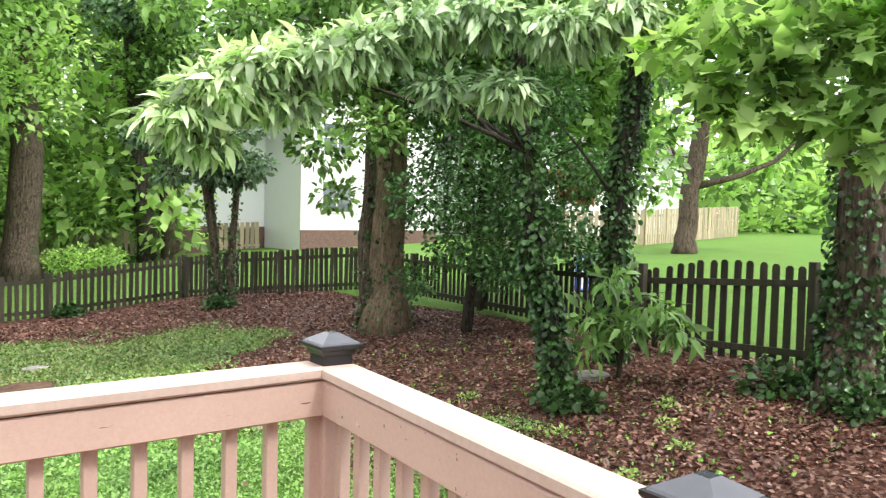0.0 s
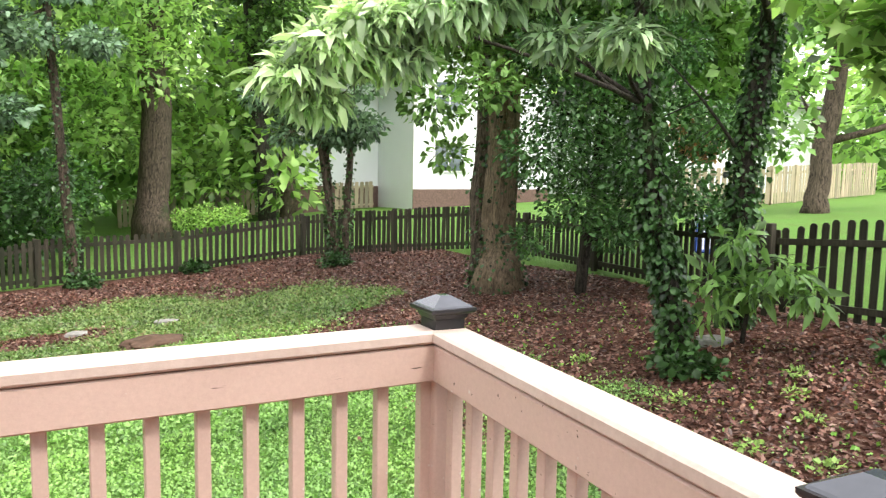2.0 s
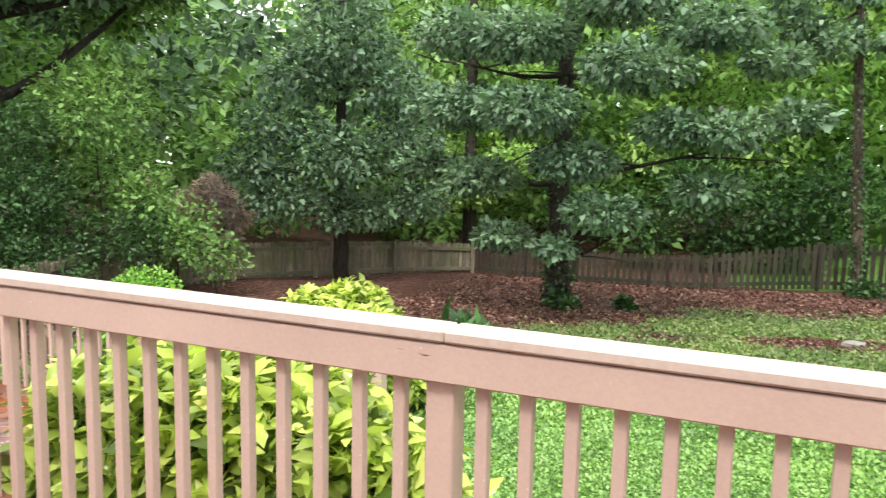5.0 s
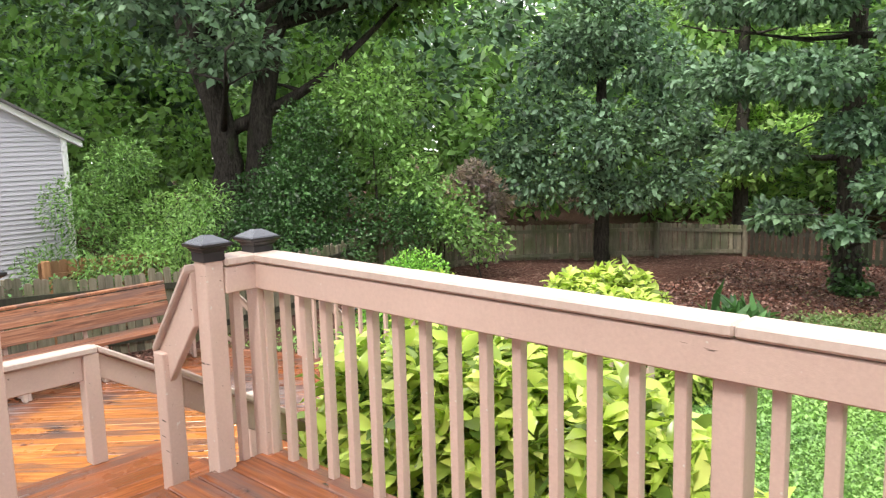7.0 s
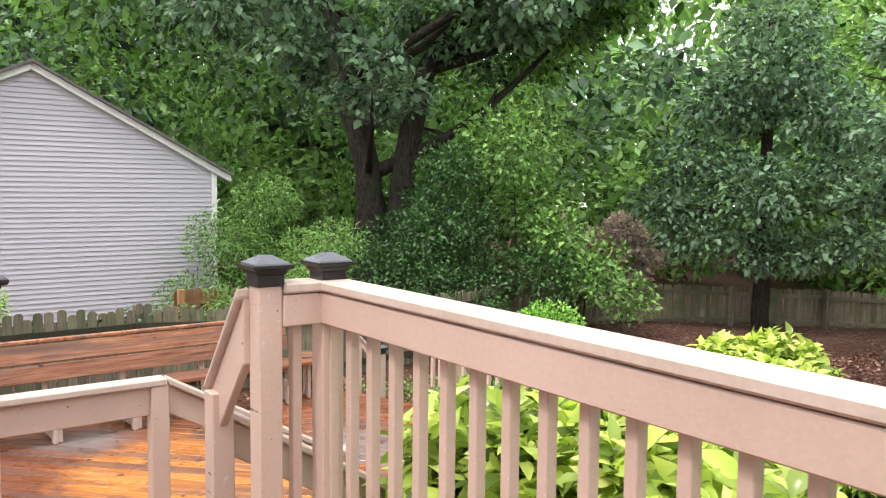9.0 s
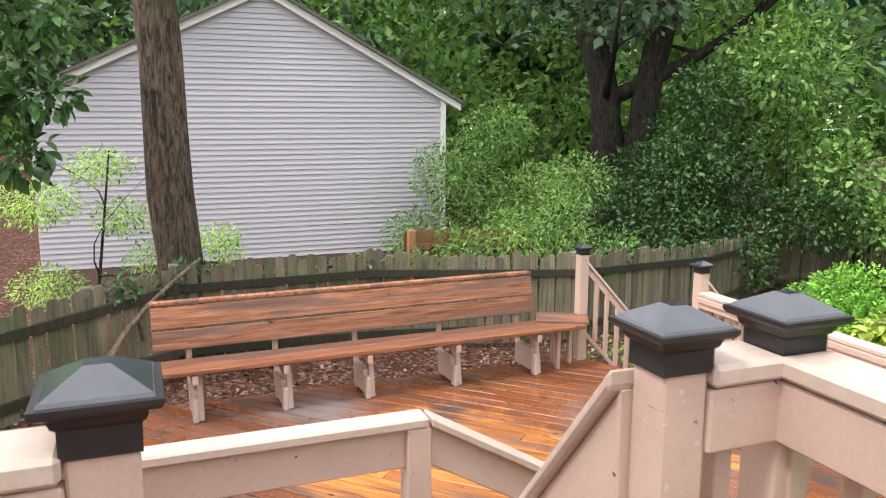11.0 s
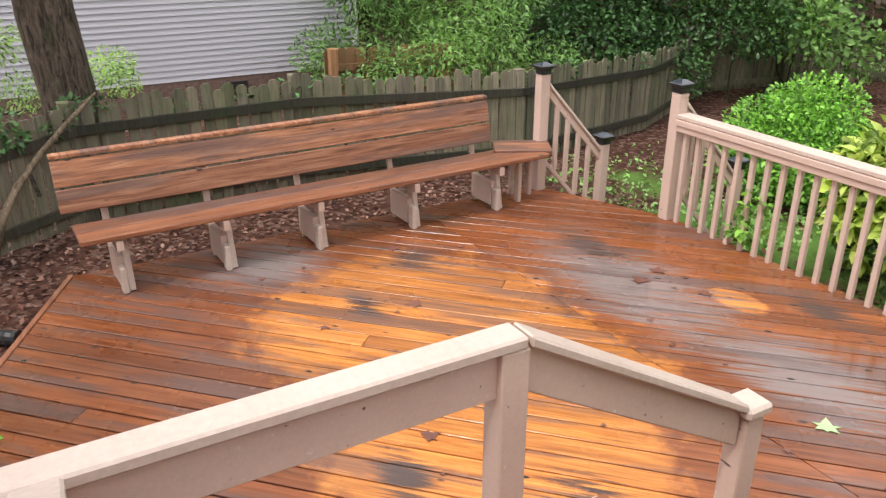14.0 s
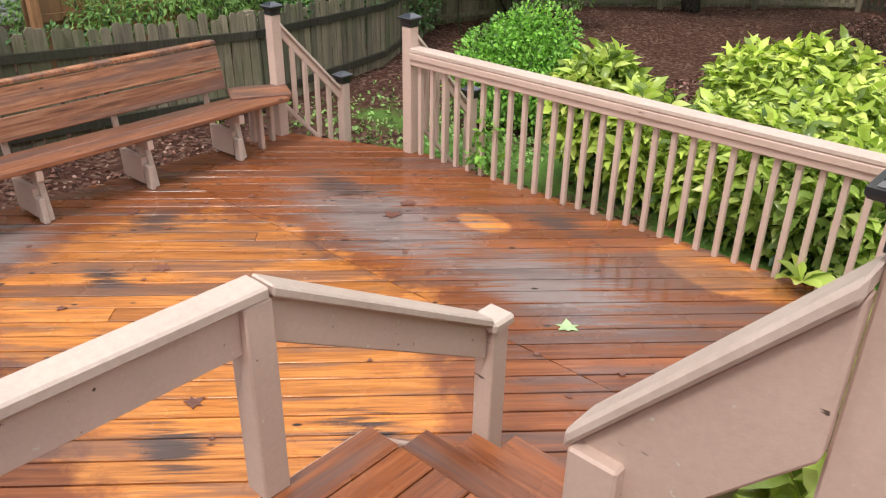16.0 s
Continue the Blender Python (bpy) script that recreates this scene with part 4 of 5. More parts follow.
def window(parent, lo, hi, axis):
    """A sash window on a wall facing -axis: frame, panes, muntin."""
    w = box("window", lo, hi, TRIM, parent, "white sash window", bevel=0.01)
    ax = 0 if axis == "y" else 1
    for k in range(2):
        for r in range(2):
            a, b = list(lo), list(hi)
            u = hi[ax] - lo[ax]
            v = hi[2] - lo[2]
            a[ax], b[ax] = lo[ax] + u * (0.06 + 0.46 * k), lo[ax] + u * (0.48 + 0.46 * k)
            a[2], b[2] = lo[2] + v * (0.06 + 0.46 * r), lo[2] + v * (0.48 + 0.46 * r)
            oth = 1 - ax
            a[oth], b[oth] = lo[oth] - 0.012, lo[oth] + 0.02
            box("pane", a, b, GLASS, w, bevel=0)


def house_a():
    t = thing("white_house", "white two-storey sided house on a brick base beyond the trees", "house")
    zb = 0.18
    # long side wall and a nearer wing
    box("wall", (14.66, 30.0, zb - 1.5), (22, 38, 6.5), SIDING_A, t)
    lap_siding(t, 14.66, 22.0, zb, 6.5, lambda u, v, o: (u, 29.99 - o, v), SIDING_A, None, 0.16)
    box("wall", (10.4, 34.0, zb - 1.5), (14.64, 42, 6.5), SIDING_A, t)
    lap_siding(t, 10.4, 14.64, zb, 6.5, lambda u, v, o: (u, 33.99 - o, v), SIDING_A, None, 0.16)
    box("foundation", (14.61, 29.93, zb - 1.5), (22.05, 29.99, zb), BRICK, t)
    box("foundation", (10.4, 33.93, zb - 1.5), (14.64, 33.99, zb), BRICK, t)
    window(t, (15.6, 29.90, 0.95), (17.2, 29.96, 2.3), "y")
    window(t, (15.6, 29.90, 3.7), (17.2, 29.96, 5.1), "y")
    window(t, (11.0, 33.90, 3.2), (12.2, 33.96, 4.8), "y")
    box("corner_trim", (14.58, 29.90, zb), (14.76, 30.05, 6.5), TRIM, t)
    vs = [(9.2, 29.5, 6.5), (22.5, 29.5, 6.5), (22.5, 38, 9.5), (9.2, 38, 9.5), (9.2, 42.5, 6.5), (22.5, 42.5, 6.5)]
    mesh_object("roof", vs, [(0, 1, 2, 3), (3, 2, 5, 4), (0, 3, 4), (1, 5, 2)], ROOF, t)


def house_c():
    t = thing("far_house", "pale house half hidden beyond the neighbour's lawn", "house")
    z = float(ground_z(30, 30))
    box("wall", (29, 30, z - 1), (42, 40, 5.0), SIDING_A, t)
    lap_siding(t, 29, 42, z, 5.0, lambda u, v, o: (u, 29.99 - o, v), SIDING_A, None, 0.18)
    vs = [(28.4, 29.4, 5.0), (42.6, 29.4, 5.0), (42.6, 35, 6.6), (28.4, 35, 6.6), (28.4, 40.6, 5.0), (42.6, 40.6, 5.0)]
    mesh_object("roof", vs, [(0, 1, 2, 3), (3, 2, 5, 4), (0, 3, 4), (1, 5, 2)], ROOF, t)


house_b()
house_a()
house_c()

# the house behind the camera
wall = box("wall_house", (-8.0, -4.60, -1.6), (6.0, -4.30, 5.4), SIDING_A)
tagged(wall, "pale sided house wall behind the deck", "wall", kind="structure")

# ---- trees ----
def limb_path(rng, a, b, bend=0.15, n=6):
    a, b = Vector(a), Vector(b)
    L = (b - a).length
    k = Vector((rng.normal(), rng.normal(), rng.normal() * 0.4)) * bend * L
    return [a.lerp(b, i / (n - 1)) + k * math.sin(math.pi * i / (n - 1)) for i in range(n)]


def tree(name, label, base, trunk, limbs, clumps, leaves, mat_bark=BARK, mat_leaf=LEAF, size=0.11, kind="oval", seed=1, flat=0.6, droop=0.25, ivy=0, flare=0.0, crown_label="", sides=12, forks=0):
    """trunk: list of (x, y, z, r) upward from the base; limbs: (from index, x, y, z, r); clumps: (x, y, z, radius)."""
    rng = np.random.default_rng(seed)
    t = thing(name, label, "tree", (0, 0, 0))
    bm = bmesh.new()
    pts = [Vector(p[:3]) for p in trunk]
    radii = [p[3] for p in trunk]
    fine, fr = [], []
    for i in range(len(pts) - 1):
        for s in (0, 0.34, 0.67):
            fine.append(pts[i].lerp(pts[i + 1], s) + Vector((rng.normal(), rng.normal(), 0)) * radii[i] * 0.10)
            fr.append(radii[i] + (radii[i + 1] - radii[i]) * s)
    fine.append(pts[-1])
    fr.append(radii[-1])
    fine[0] = fine[0] - Vector((0, 0, 0.12))
    if flare:
        fr[0] *= 1 + flare
        fr[1] *= 1 + flare * 0.35
    tube(bm, fine, fr, sides, 0.12)
    part("trunk", bm, mat_bark, t, smooth=True)
    ends = []
    for i, x, y, z, r in limbs:
        bm = bmesh.new()
        path = limb_path(rng, pts[i], (x, y, z), 0.10)
        tube(bm, path, [r * (1 - 0.8 * k / 5) for k in range(6)], 7, 0.08)
        for k in range(forks):
            a = path[2 + k % 4]
            b = a + Vector((rng.normal(0, 0.9), rng.normal(0, 0.9), rng.normal(0.2, 0.5))) * 1.1
            tube(bm, limb_path(rng, a, b, 0.1, 4), [r * 0.35, r * 0.25, r * 0.16, r * 0.06], 5)
        part("limb", bm, mat_bark, t, smooth=True)
    if len(clumps):
        c = np.array(clumps, float)
        p, w, s = clump_leaves(rng, c[:, :3], c[:, 3], leaves, flat, size)
        leaf_mesh("crown", p, w, s, kind, mat_leaf, t, crown_label, rng, droop)
    if ivy:
        n = int(ivy)
        seg = rng.random(n)
        q, ways = [], []
        for u in seg:
            f = u * (len(fine) - 1)
            i = min(int(f), len(fine) - 2)
            c0 = fine[i].lerp(fine[i + 1], f - i)
            r = fr[i] + (fr[i + 1] - fr[i]) * (f - i)
            a = rng.uniform(0, 2 * math.pi)
            o = Vector((math.cos(a), math.sin(a), 0))
            q.append(c0 + o * (r * 1.06 + abs(rng.normal(0, 0.04))))
            ways.append(o * 0.5 + Vector((rng.normal(0, 0.5), rng.normal(0, 0.5), -0.8)))
        leaf_mesh("ivy", q, ways, rng.uniform(0.05, 0.10, n), "round", LEAF_IVY, t, "dark green ivy climbing the trunk", rng)
    return t


def blob(rng, n, centre, spread, r, lo=0.6):
    """Clump centres round a place."""
    c = rng.normal(0, 1, (n, 3))
    c /= np.linalg.norm(c, axis=1)[:, None]
    c *= (rng.random(n) ** 0.4)[:, None]
    return [(centre[0] + a[0] * spread[0], centre[1] + a[1] * spread[1], centre[2] + a[2] * spread[2], r * rng.uniform(lo, 1.3)) for a in c]


R = np.random.default_rng(11)
def g(x, y):
    return float(ground_z(x, y))


def trunk_line(x, y, top, r0, r1, lean=(0, 0)):
    z0 = g(x, y)
    return [(x + lean[0] * f, y + lean[1] * f, z0 + (top - z0) * f, r0 + (r1 - r0) * f) for f in (0, 0.12, 0.35, 0.65, 1.0)]


# -- inside the yard --
tree("big_tree", "large old tree with pale furrowed bark, flared foot and ivy", None,
     trunk_line(6.39, 9.73, 9.0, 0.31, 0.21, (0.1, 0)),
     [(2, 4.0, 8.0, 4.4, 0.12), (2, 8.4, 8.6, 4.2, 0.1), (3, 4.6, 7.0, 6.0, 0.1), (3, 7.4, 11.4, 6.5, 0.1), (3, 3.6, 10.4, 6.4, 0.09)],
     blob(R, 34, (5.3, 8.6, 4.3), (3.4, 1.6, 2.0), 0.75) + [(4.2, 8.0, 2.3, 0.6), (5.0, 7.9, 2.6, 0.6), (3.6, 8.0, 2.9, 0.6), (4.6, 8.4, 1.6, 0.4)], 15000, BARK2, LEAF, 0.13, seed=2, ivy=1100, flare=0.8, sides=18, forks=3)
tree("leaning_tree", "dark trunk standing close beside the big tree", None,
     trunk_line(6.25, 10.05, 7.5, 0.22, 0.12, (0.1, 0)),
     [(3, 4.4, 9.2, 5.2, 0.05)], blob(R, 8, (5.2, 9.4, 5.2), (1.6, 1.2, 1.0), 0.6), 2500, BARK, LEAF, 0.12, seed=3, ivy=300, flare=0.6)
tree("hickory_tree", "slender ivy-covered tree with drooping leaves, sky gloss in their pale colour", None,
     [(5.10, 3.97, g(5.1, 3.97), 0.13), (4.95, 4.1, 0.3, 0.11), (4.84, 4.2, 0.9, 0.105), (4.72, 4.31, 2.1, 0.09), (4.5, 4.3, 4.2, 0.06)],
     [(3, 2.6, 3.2, 2.9, 0.035), (3, 1.0, 3.3, 2.6, 0.03), (3, 2.9, 2.0, 2.9, 0.03), (4, 2.4, 4.4, 3.4, 0.03), (3, 3.6, 5.3, 3.0, 0.03)],
     [(0.62, 3.35, 2.05, 0.30), (0.85, 3.2, 2.25, 0.36), (1.1, 3.1, 2.42, 0.36), (1.5, 2.9, 2.52, 0.34), (1.75, 2.8, 2.62, 0.32), (0.75, 3.35, 1.88, 0.22), (1.25, 3.1, 2.2, 0.25),
      (2.1, 2.6, 2.8, 0.34), (2.45, 2.3, 2.85, 0.34), (2.9, 1.95, 2.78, 0.34), (2.62, 2.2, 2.34, 0.24), (3.2, 1.7, 2.9, 0.3), (2.3, 2.6, 2.35, 0.2)],
     9500, BARK3, LEAF_PALE, 0.128, "lance", 5, 0.45, 0.8, ivy=2600, crown_label="bright drooping lance-shaped leaves")
tree("ivy_tree", "tall ivy-covered tree near the side fence", None,
     [(6.86, 4.77, g(6.86, 4.77), 0.17), (6.84, 4.8, 0.2, 0.14), (6.85, 4.78, 1.5, 0.13), (6.98, 4.64, 3.2, 0.12), (7.1, 4.5, 6.0, 0.08)],
     [(3, 5.2, 3.9, 3.9, 0.05), (3, 8.0, 4.0, 4.4, 0.05), (4, 6.2, 3.2, 5.4, 0.04), (2, 6.0, 5.4, 2.8, 0.03)],
     blob(R, 18, (6.0, 4.1, 4.2), (1.9, 1.5, 1.1), 0.6), 5000, BARK3, LEAF, 0.14, "oval", 6, 0.5, 0.5, ivy=3200, forks=2)
tree("holly_tree", "small dark-leaved tree with a thin trunk", None,
     trunk_line(6.94, 8.08, 3.4, 0.10, 0.05, (0.25, -0.3)), [(2, 5.6, 7.0, 1.2, 0.03), (3, 7.4, 6.8, 2.2, 0.03), (3, 5.8, 7.6, 2.6, 0.03)],
     [(5.6, 7.4, 1.6, 0.7), (6.1, 7.2, 0.9, 0.6), (6.6, 6.9, 0.5, 0.5), (6.9, 7.0, 1.5, 0.8), (6.2, 7.4, 2.3, 0.8), (7.4, 6.6, 1.2, 0.7), (7.3, 6.8, 2.2, 0.7), (5.7, 7.8, 0.3, 0.35), (7.9, 6.2, 0.8, 0.5), (7.8, 6.2, 2.0, 0.6), (6.6, 7.4, 3.0, 0.8), (5.9, 7.6, 3.2, 0.7), (7.4, 7.0, 3.2, 0.8), (8.1, 8.0, 0.9, 0.8), (8.0, 9.0, 1.4, 0.9)],
     21000, BARK3, LEAF_HOLLY, 0.08, "oval", 7, 0.7, 0.3, crown_label="dense small dark leaves")
tree("ivy_trunk_tree", "broad tree trunk wrapped in dark ivy by the deck", None,
     [(7.14, 1.76, g(7.14, 1.76), 0.36), (7.14, 1.76, 0.1, 0.28), (7.16, 1.74, 0.9, 0.26), (7.18, 1.70, 2.8, 0.24), (7.2, 1.6, 7.0, 0.18)],
     [(3, 3.4, 0.3, 3.0, 0.05), (3, 3.0, 1.0, 2.9, 0.04), (3, 5.4, 0.8, 3.4, 0.05), (4, 5.6, 2.8, 5.0, 0.05)],
     blob(R, 10, (6.0, 1.4, 4.4), (1.6, 1.2, 1.0), 0.6), 2200, BARK, LEAF, 0.15, "maple", 8, 0.5, 0.4, ivy=2600, flare=0.5, sides=16)
tree("maple_tree", "young maple with broad bright leaves hanging beside the deck", None,
     trunk_line(6.0, -1.6, 4.4, 0.09, 0.04, (-0.6, 0.3)), [(3, 3.2, 0.2, 2.5, 0.02), (3, 3.0, 0.9, 2.5, 0.02), (3, 3.4, -0.1, 2.0, 0.02), (3, 4.4, 0.6, 3.0, 0.03), (4, 4.6, 1.6, 3.4, 0.03)],
     [(2.75, 0.80, 2.46, 0.24), (3.0, 0.5, 2.55, 0.26), (3.17, 0.22, 2.48, 0.28), (3.36, -0.12, 2.42, 0.28), (3.37, -0.14, 1.85, 0.22), (3.01, 0.5, 2.05, 0.22), (3.25, 0.1, 2.7, 0.3), (3.9, 0.5, 2.9, 0.4), (4.0, 1.2, 3.0, 0.4), (3.45, -0.2, 2.15, 0.3), (3.1, 0.35, 2.3, 0.3), (3.5, -0.35, 2.7, 0.35), (2.9, 0.65, 2.25, 0.22), (3.3, 0.1, 2.05, 0.25), (3.6, 0.3, 3.1, 0.4)],
     2300, BARK3, LEAF_BRIGHT, 0.125, "maple", 9, 0.45, 0.35, crown_label="broad bright maple leaves")
tree("sapling", "young sapling with large drooping leaves by the fence", None,
     trunk_line(6.3, 4.2, 0.9, 0.03, 0.012, (0.1, -0.1)), [(2, 6.0, 4.0, 0.4, 0.012), (3, 6.5, 3.7, 0.5, 0.012)],
     [(6.0, 4.05, 0.62, 0.26), (5.75, 4.2, 0.15, 0.28), (6.35, 3.7, 0.3, 0.3), (6.5, 3.5, 0.05, 0.25), (5.8, 4.25, -0.2, 0.25), (6.1, 3.9, 0.1, 0.3)],
     420, BARK3, LEAF, 0.2, "lance", 10, 0.6, 0.8)
for k, (dx, dy, lx, ly) in enumerate(((0, 0, -0.75, 0.1), (0.12, -0.05, 0.2, -0.1), (-0.1, 0.05, -0.3, 0.2))):
    tree("small_tree", "slim mossy stem of a small clump by the back fence", None,
         trunk_line(5.6 + dx, 15.6 + dy, 3.6, 0.10, 0.05, (lx, ly)), [(3, 5.0 + lx, 15.0, 3.6, 0.03)],
         blob(R, 6, (5.3 + lx, 15.4, 2.6), (1.0, 0.7, 0.9), 0.5), 1700, BARK, LEAF_DARK, 0.13, "oval", 20 + k, 0.6, 0.4, ivy=350)
tree("dogwood_tree", "spreading tree with layered blue-green foliage", None,
     trunk_line(-5.8, 13.6, 5.5, 0.26, 0.10, (0.1, -0.2)),
     [(2, -2.4, 11.9, 1.6, 0.07), (2, -8.4, 12.6, 1.4, 0.07), (3, -4.0, 11.6, 3.0, 0.07), (3, -7.6, 12.2, 3.2, 0.06), (4, -5.0, 12.4, 5.6, 0.05), (1, -4.0, 12.2, 0.2, 0.05)],
     [(-5.7, 11.2, 2.2, 1.0), (-3.9, 11.3, 2.9, 1.0), (-2.4, 11.5, 1.85, 0.75), (-2.7, 11.6, 0.9, 0.6), (-4.4, 11.4, 0.45, 0.75), (-1.4, 11.6, 2.1, 0.55), (-3.3, 11.5, 1.9, 0.7), (-5.0, 11.6, 1.3, 0.8), (-6.8, 11.8, 1.0, 0.8), (-7.4, 12.0, 2.3, 1.0), (-6.2, 12.2, 3.6, 1.1), (-4.4, 12.2, 4.2, 1.1), (-2.8, 12.0, 3.6, 0.9), (-8.4, 12.6, 1.2, 0.7), (-6.4, 11.9, -0.1, 0.6), (-1.8, 12.0, 3.0, 0.6), (-7.6, 12.8, 3.8, 1.1), (-5.2, 11.4, -0.2, 0.45)],
     26000, BARK3, LEAF_DARK, 0.12, "oval", 12, 0.42, 0.3, crown_label="layered blue-green leaves", forks=3, ivy=700)
tree("thin_tree", "thin dark trunk at the back fence", None, trunk_line(-0.05, 17.7, 8.0, 0.12, 0.07, (-0.6, 0)),
     [(3, -1.6, 16.6, 4.2, 0.04)], blob(R, 8, (-0.4, 17.0, 4.2), (1.8, 1.0, 1.4), 0.7), 3000, BARK, LEAF_DARK, 0.14, "oval", 13, 0.5, 0.4, ivy=900)

# -- beyond the fences --
tree("tall_tree", "tall straight tree beyond the back fence", None, trunk_line(3.4, 29.5, 16.0, 0.62, 0.36, (0.2, 0)),
     [(3, 0.6, 27.0, 8.6, 0.14), (3, 6.6, 28.0, 9.0, 0.14)], blob(R, 12, (3.6, 28.0, 8.5), (4.5, 2.5, 2.2), 1.3), 5000, BARK, LEAF, 0.26, "small", 14, 0.5, flare=0.35, sides=14)
tree("tall_tree", "tall grey trunk beyond the back fence", None, trunk_line(9.3, 31.5, 15.0, 0.36, 0.25, (-0.1, 0)), [(3, 7.0, 29.5, 7.6, 0.1)], blob(R, 10, (8.5, 29.5, 7.5), (3, 2, 2), 1.2), 3500, BARK, LEAF, 0.26, "small", 15, 0.5, ivy=0)
tree("tall_tree", "ivy-hung trunk beyond the back fence", None, trunk_line(8.4, 31.6, 15.0, 0.40, 0.25, (-1.2, 0)), [], blob(R, 8, (6.5, 30.0, 8.0), (3, 2, 2), 1.2), 2500, BARK3, LEAF_DARK, 0.26, "small", 16, 0.5, ivy=1200)
tree("lawn_tree", "shade tree on the neighbour's lawn", None, trunk_line(21.5, 14.6, 6.5, 0.36, 0.24, (0.5, -0.4)),
     [(2, 18.6, 14.4, 5.6, 0.12), (2, 24.5, 12.6, 5.6, 0.12), (3, 21.0, 12.0, 7.2, 0.1)], blob(R, 16, (21.8, 13.6, 6.8), (4.2, 3.5, 1.6), 1.1), 7000, BARK, LEAF, 0.22, "small", 17, 0.5, flare=0.3)
tree("bronze_maple", "ornamental maple with bronze-red leaves beyond the fence", None, trunk_line(19.5, 18.5, 3.0, 0.14, 0.07), [(2, 18.0, 18.0, 2.6, 0.05)], blob(R, 8, (19.4, 18.0, 2.4), (1.5, 1.2, 0.9), 0.7), 2600, BARK3, LEAF_RED, 0.16, "small", 18, 0.5)
tree("yard_tree", "young tree with light green leaves behind the fence", None, trunk_line(-10.17, 19.3, 7.0, 0.22, 0.10), [(3, -8.4, 18.4, 4.0, 0.05), (3, -11.6, 18.4, 4.2, 0.05)],
     blob(R, 12, (-9.6, 19.4, 2.0), (2.0, 1.4, 2.6), 0.8), 5200, BARK3, LEAF_BRIGHT, 0.17, "small", 19, 0.6)
tree("dark_tree", "dense dark evergreen-looking tree at the fence corner", None, trunk_line(-12.0, 15.2, 5.5, 0.2, 0.08), [(2, -13.6, 13.6, 1.0, 0.06), (2, -10.2, 15.4, 1.0, 0.06), (3, -12.0, 13.6, 3.4, 0.05)],
     [(-11.4, 14.6, 3.9, 1.3), (-11.4, 14.3, 1.3, 1.3), (-12.7, 13.6, 0.3, 1.0), (-9.9, 15.2, 0.3, 0.9), (-12.9, 13.9, 2.0, 1.2), (-10.2, 15.2, 1.8, 1.0), (-11.6, 14.4, 0.0, 0.9), (-12.4, 14.4, 3.2, 1.2), (-10.6, 15.0, 3.0, 1.1), (-13.3, 13.4, 1.0, 0.9), (-10.8, 14.8, 0.0, 0.8), (-11.8, 15.0, 5.0, 1.2)],
     15000, BARK3, LEAF_DARK, 0.14, "oval", 24, 0.6, 0.3, forks=2)
tree("great_oak", "huge spreading oak with a forked dark trunk beyond the fence", None,
     [(-18.9, 8.8, g(-18.9, 8.8), 0.50), (-18.9, 8.8, 0.4, 0.36), (-18.9, 8.8, 1.6, 0.33), (-19.2, 8.3, 3.8, 0.30), (-19.6, 7.6, 8.0, 0.2)],
     [(2, -15.9, 12.7, 5.2, 0.20), (3, -16.4, 5.6, 5.4, 0.16), (3, -15.6, 9.4, 6.2, 0.16), (4, -20.5, 4.4, 8.2, 0.14), (3, -14.2, 12.2, 6.6, 0.14), (2, -15.4, 6.8, 3.2, 0.1)],
     blob(R, 60, (-17.6, 8.8, 6.4), (5.5, 6.0, 3.2), 1.1), 24000, BARK3, LEAF_DARK, 0.2, "small", 25, 0.5, 0.3, flare=0.4, forks=4, sides=14)
tree("great_oak", "second dark stem of the huge oak beyond the fence", None, [(-18.3, 9.4, g(-18.4, 9.35), 0.42), (-18.4, 9.35, 0.5, 0.32), (-18.35, 9.5, 2.0, 0.30), (-18.1, 10.0, 4.2, 0.27), (-16.6, 11.6, 7.4, 0.2)],
     [(3, -15.0, 12.6, 6.0, 0.14), (3, -18.2, 13.0, 6.4, 0.14)], blob(R, 20, (-16.4, 12.4, 6.6), (3.4, 3.0, 2.0), 1.0), 8000, BARK3, LEAF, 0.2, "small", 26, 0.5, 0.3, forks=4)
tree("oak_tree", "straight furrowed trunk just outside the fence", None, trunk_line(-12.28, -0.73, 8.0, 0.25, 0.19, (0, -0.2)), [(4, -10.8, 0.6, 9.0, 0.08), (4, -13.6, -2.4, 9.0, 0.08)],
     blob(R, 8, (-12.0, -0.6, 8.6), (2.5, 2.5, 1.0), 0.9), 2500, BARK, LEAF_DARK, 0.16, "small", 27, 0.5)
tree("dark_leaved_tree", "dark broad-leaved branch hanging by the fence", None, trunk_line(-11.4, -4.2, 5.0, 0.13, 0.07, (0.0, 0.9)), [(3, -11.3, -1.95, 2.2, 0.025), (3, -11.3, -2.1, 1.2, 0.02), (3, -11.3, -2.3, 3.0, 0.03)],
     [(-11.3, -1.95, 2.2, 0.45), (-11.3, -1.85, 1.5, 0.32), (-11.3, -2.1, 0.95, 0.34), (-11.3, -2.5, 1.5, 0.45), (-11.2, -2.4, 2.7, 0.5), (-11.2, -2.9, 1.0, 0.5), (-11.3, -2.2, 3.3, 0.5)],
     2600, BARK3, LEAF_HOLLY, 0.12, "oval", 28, 0.7, 0.4)
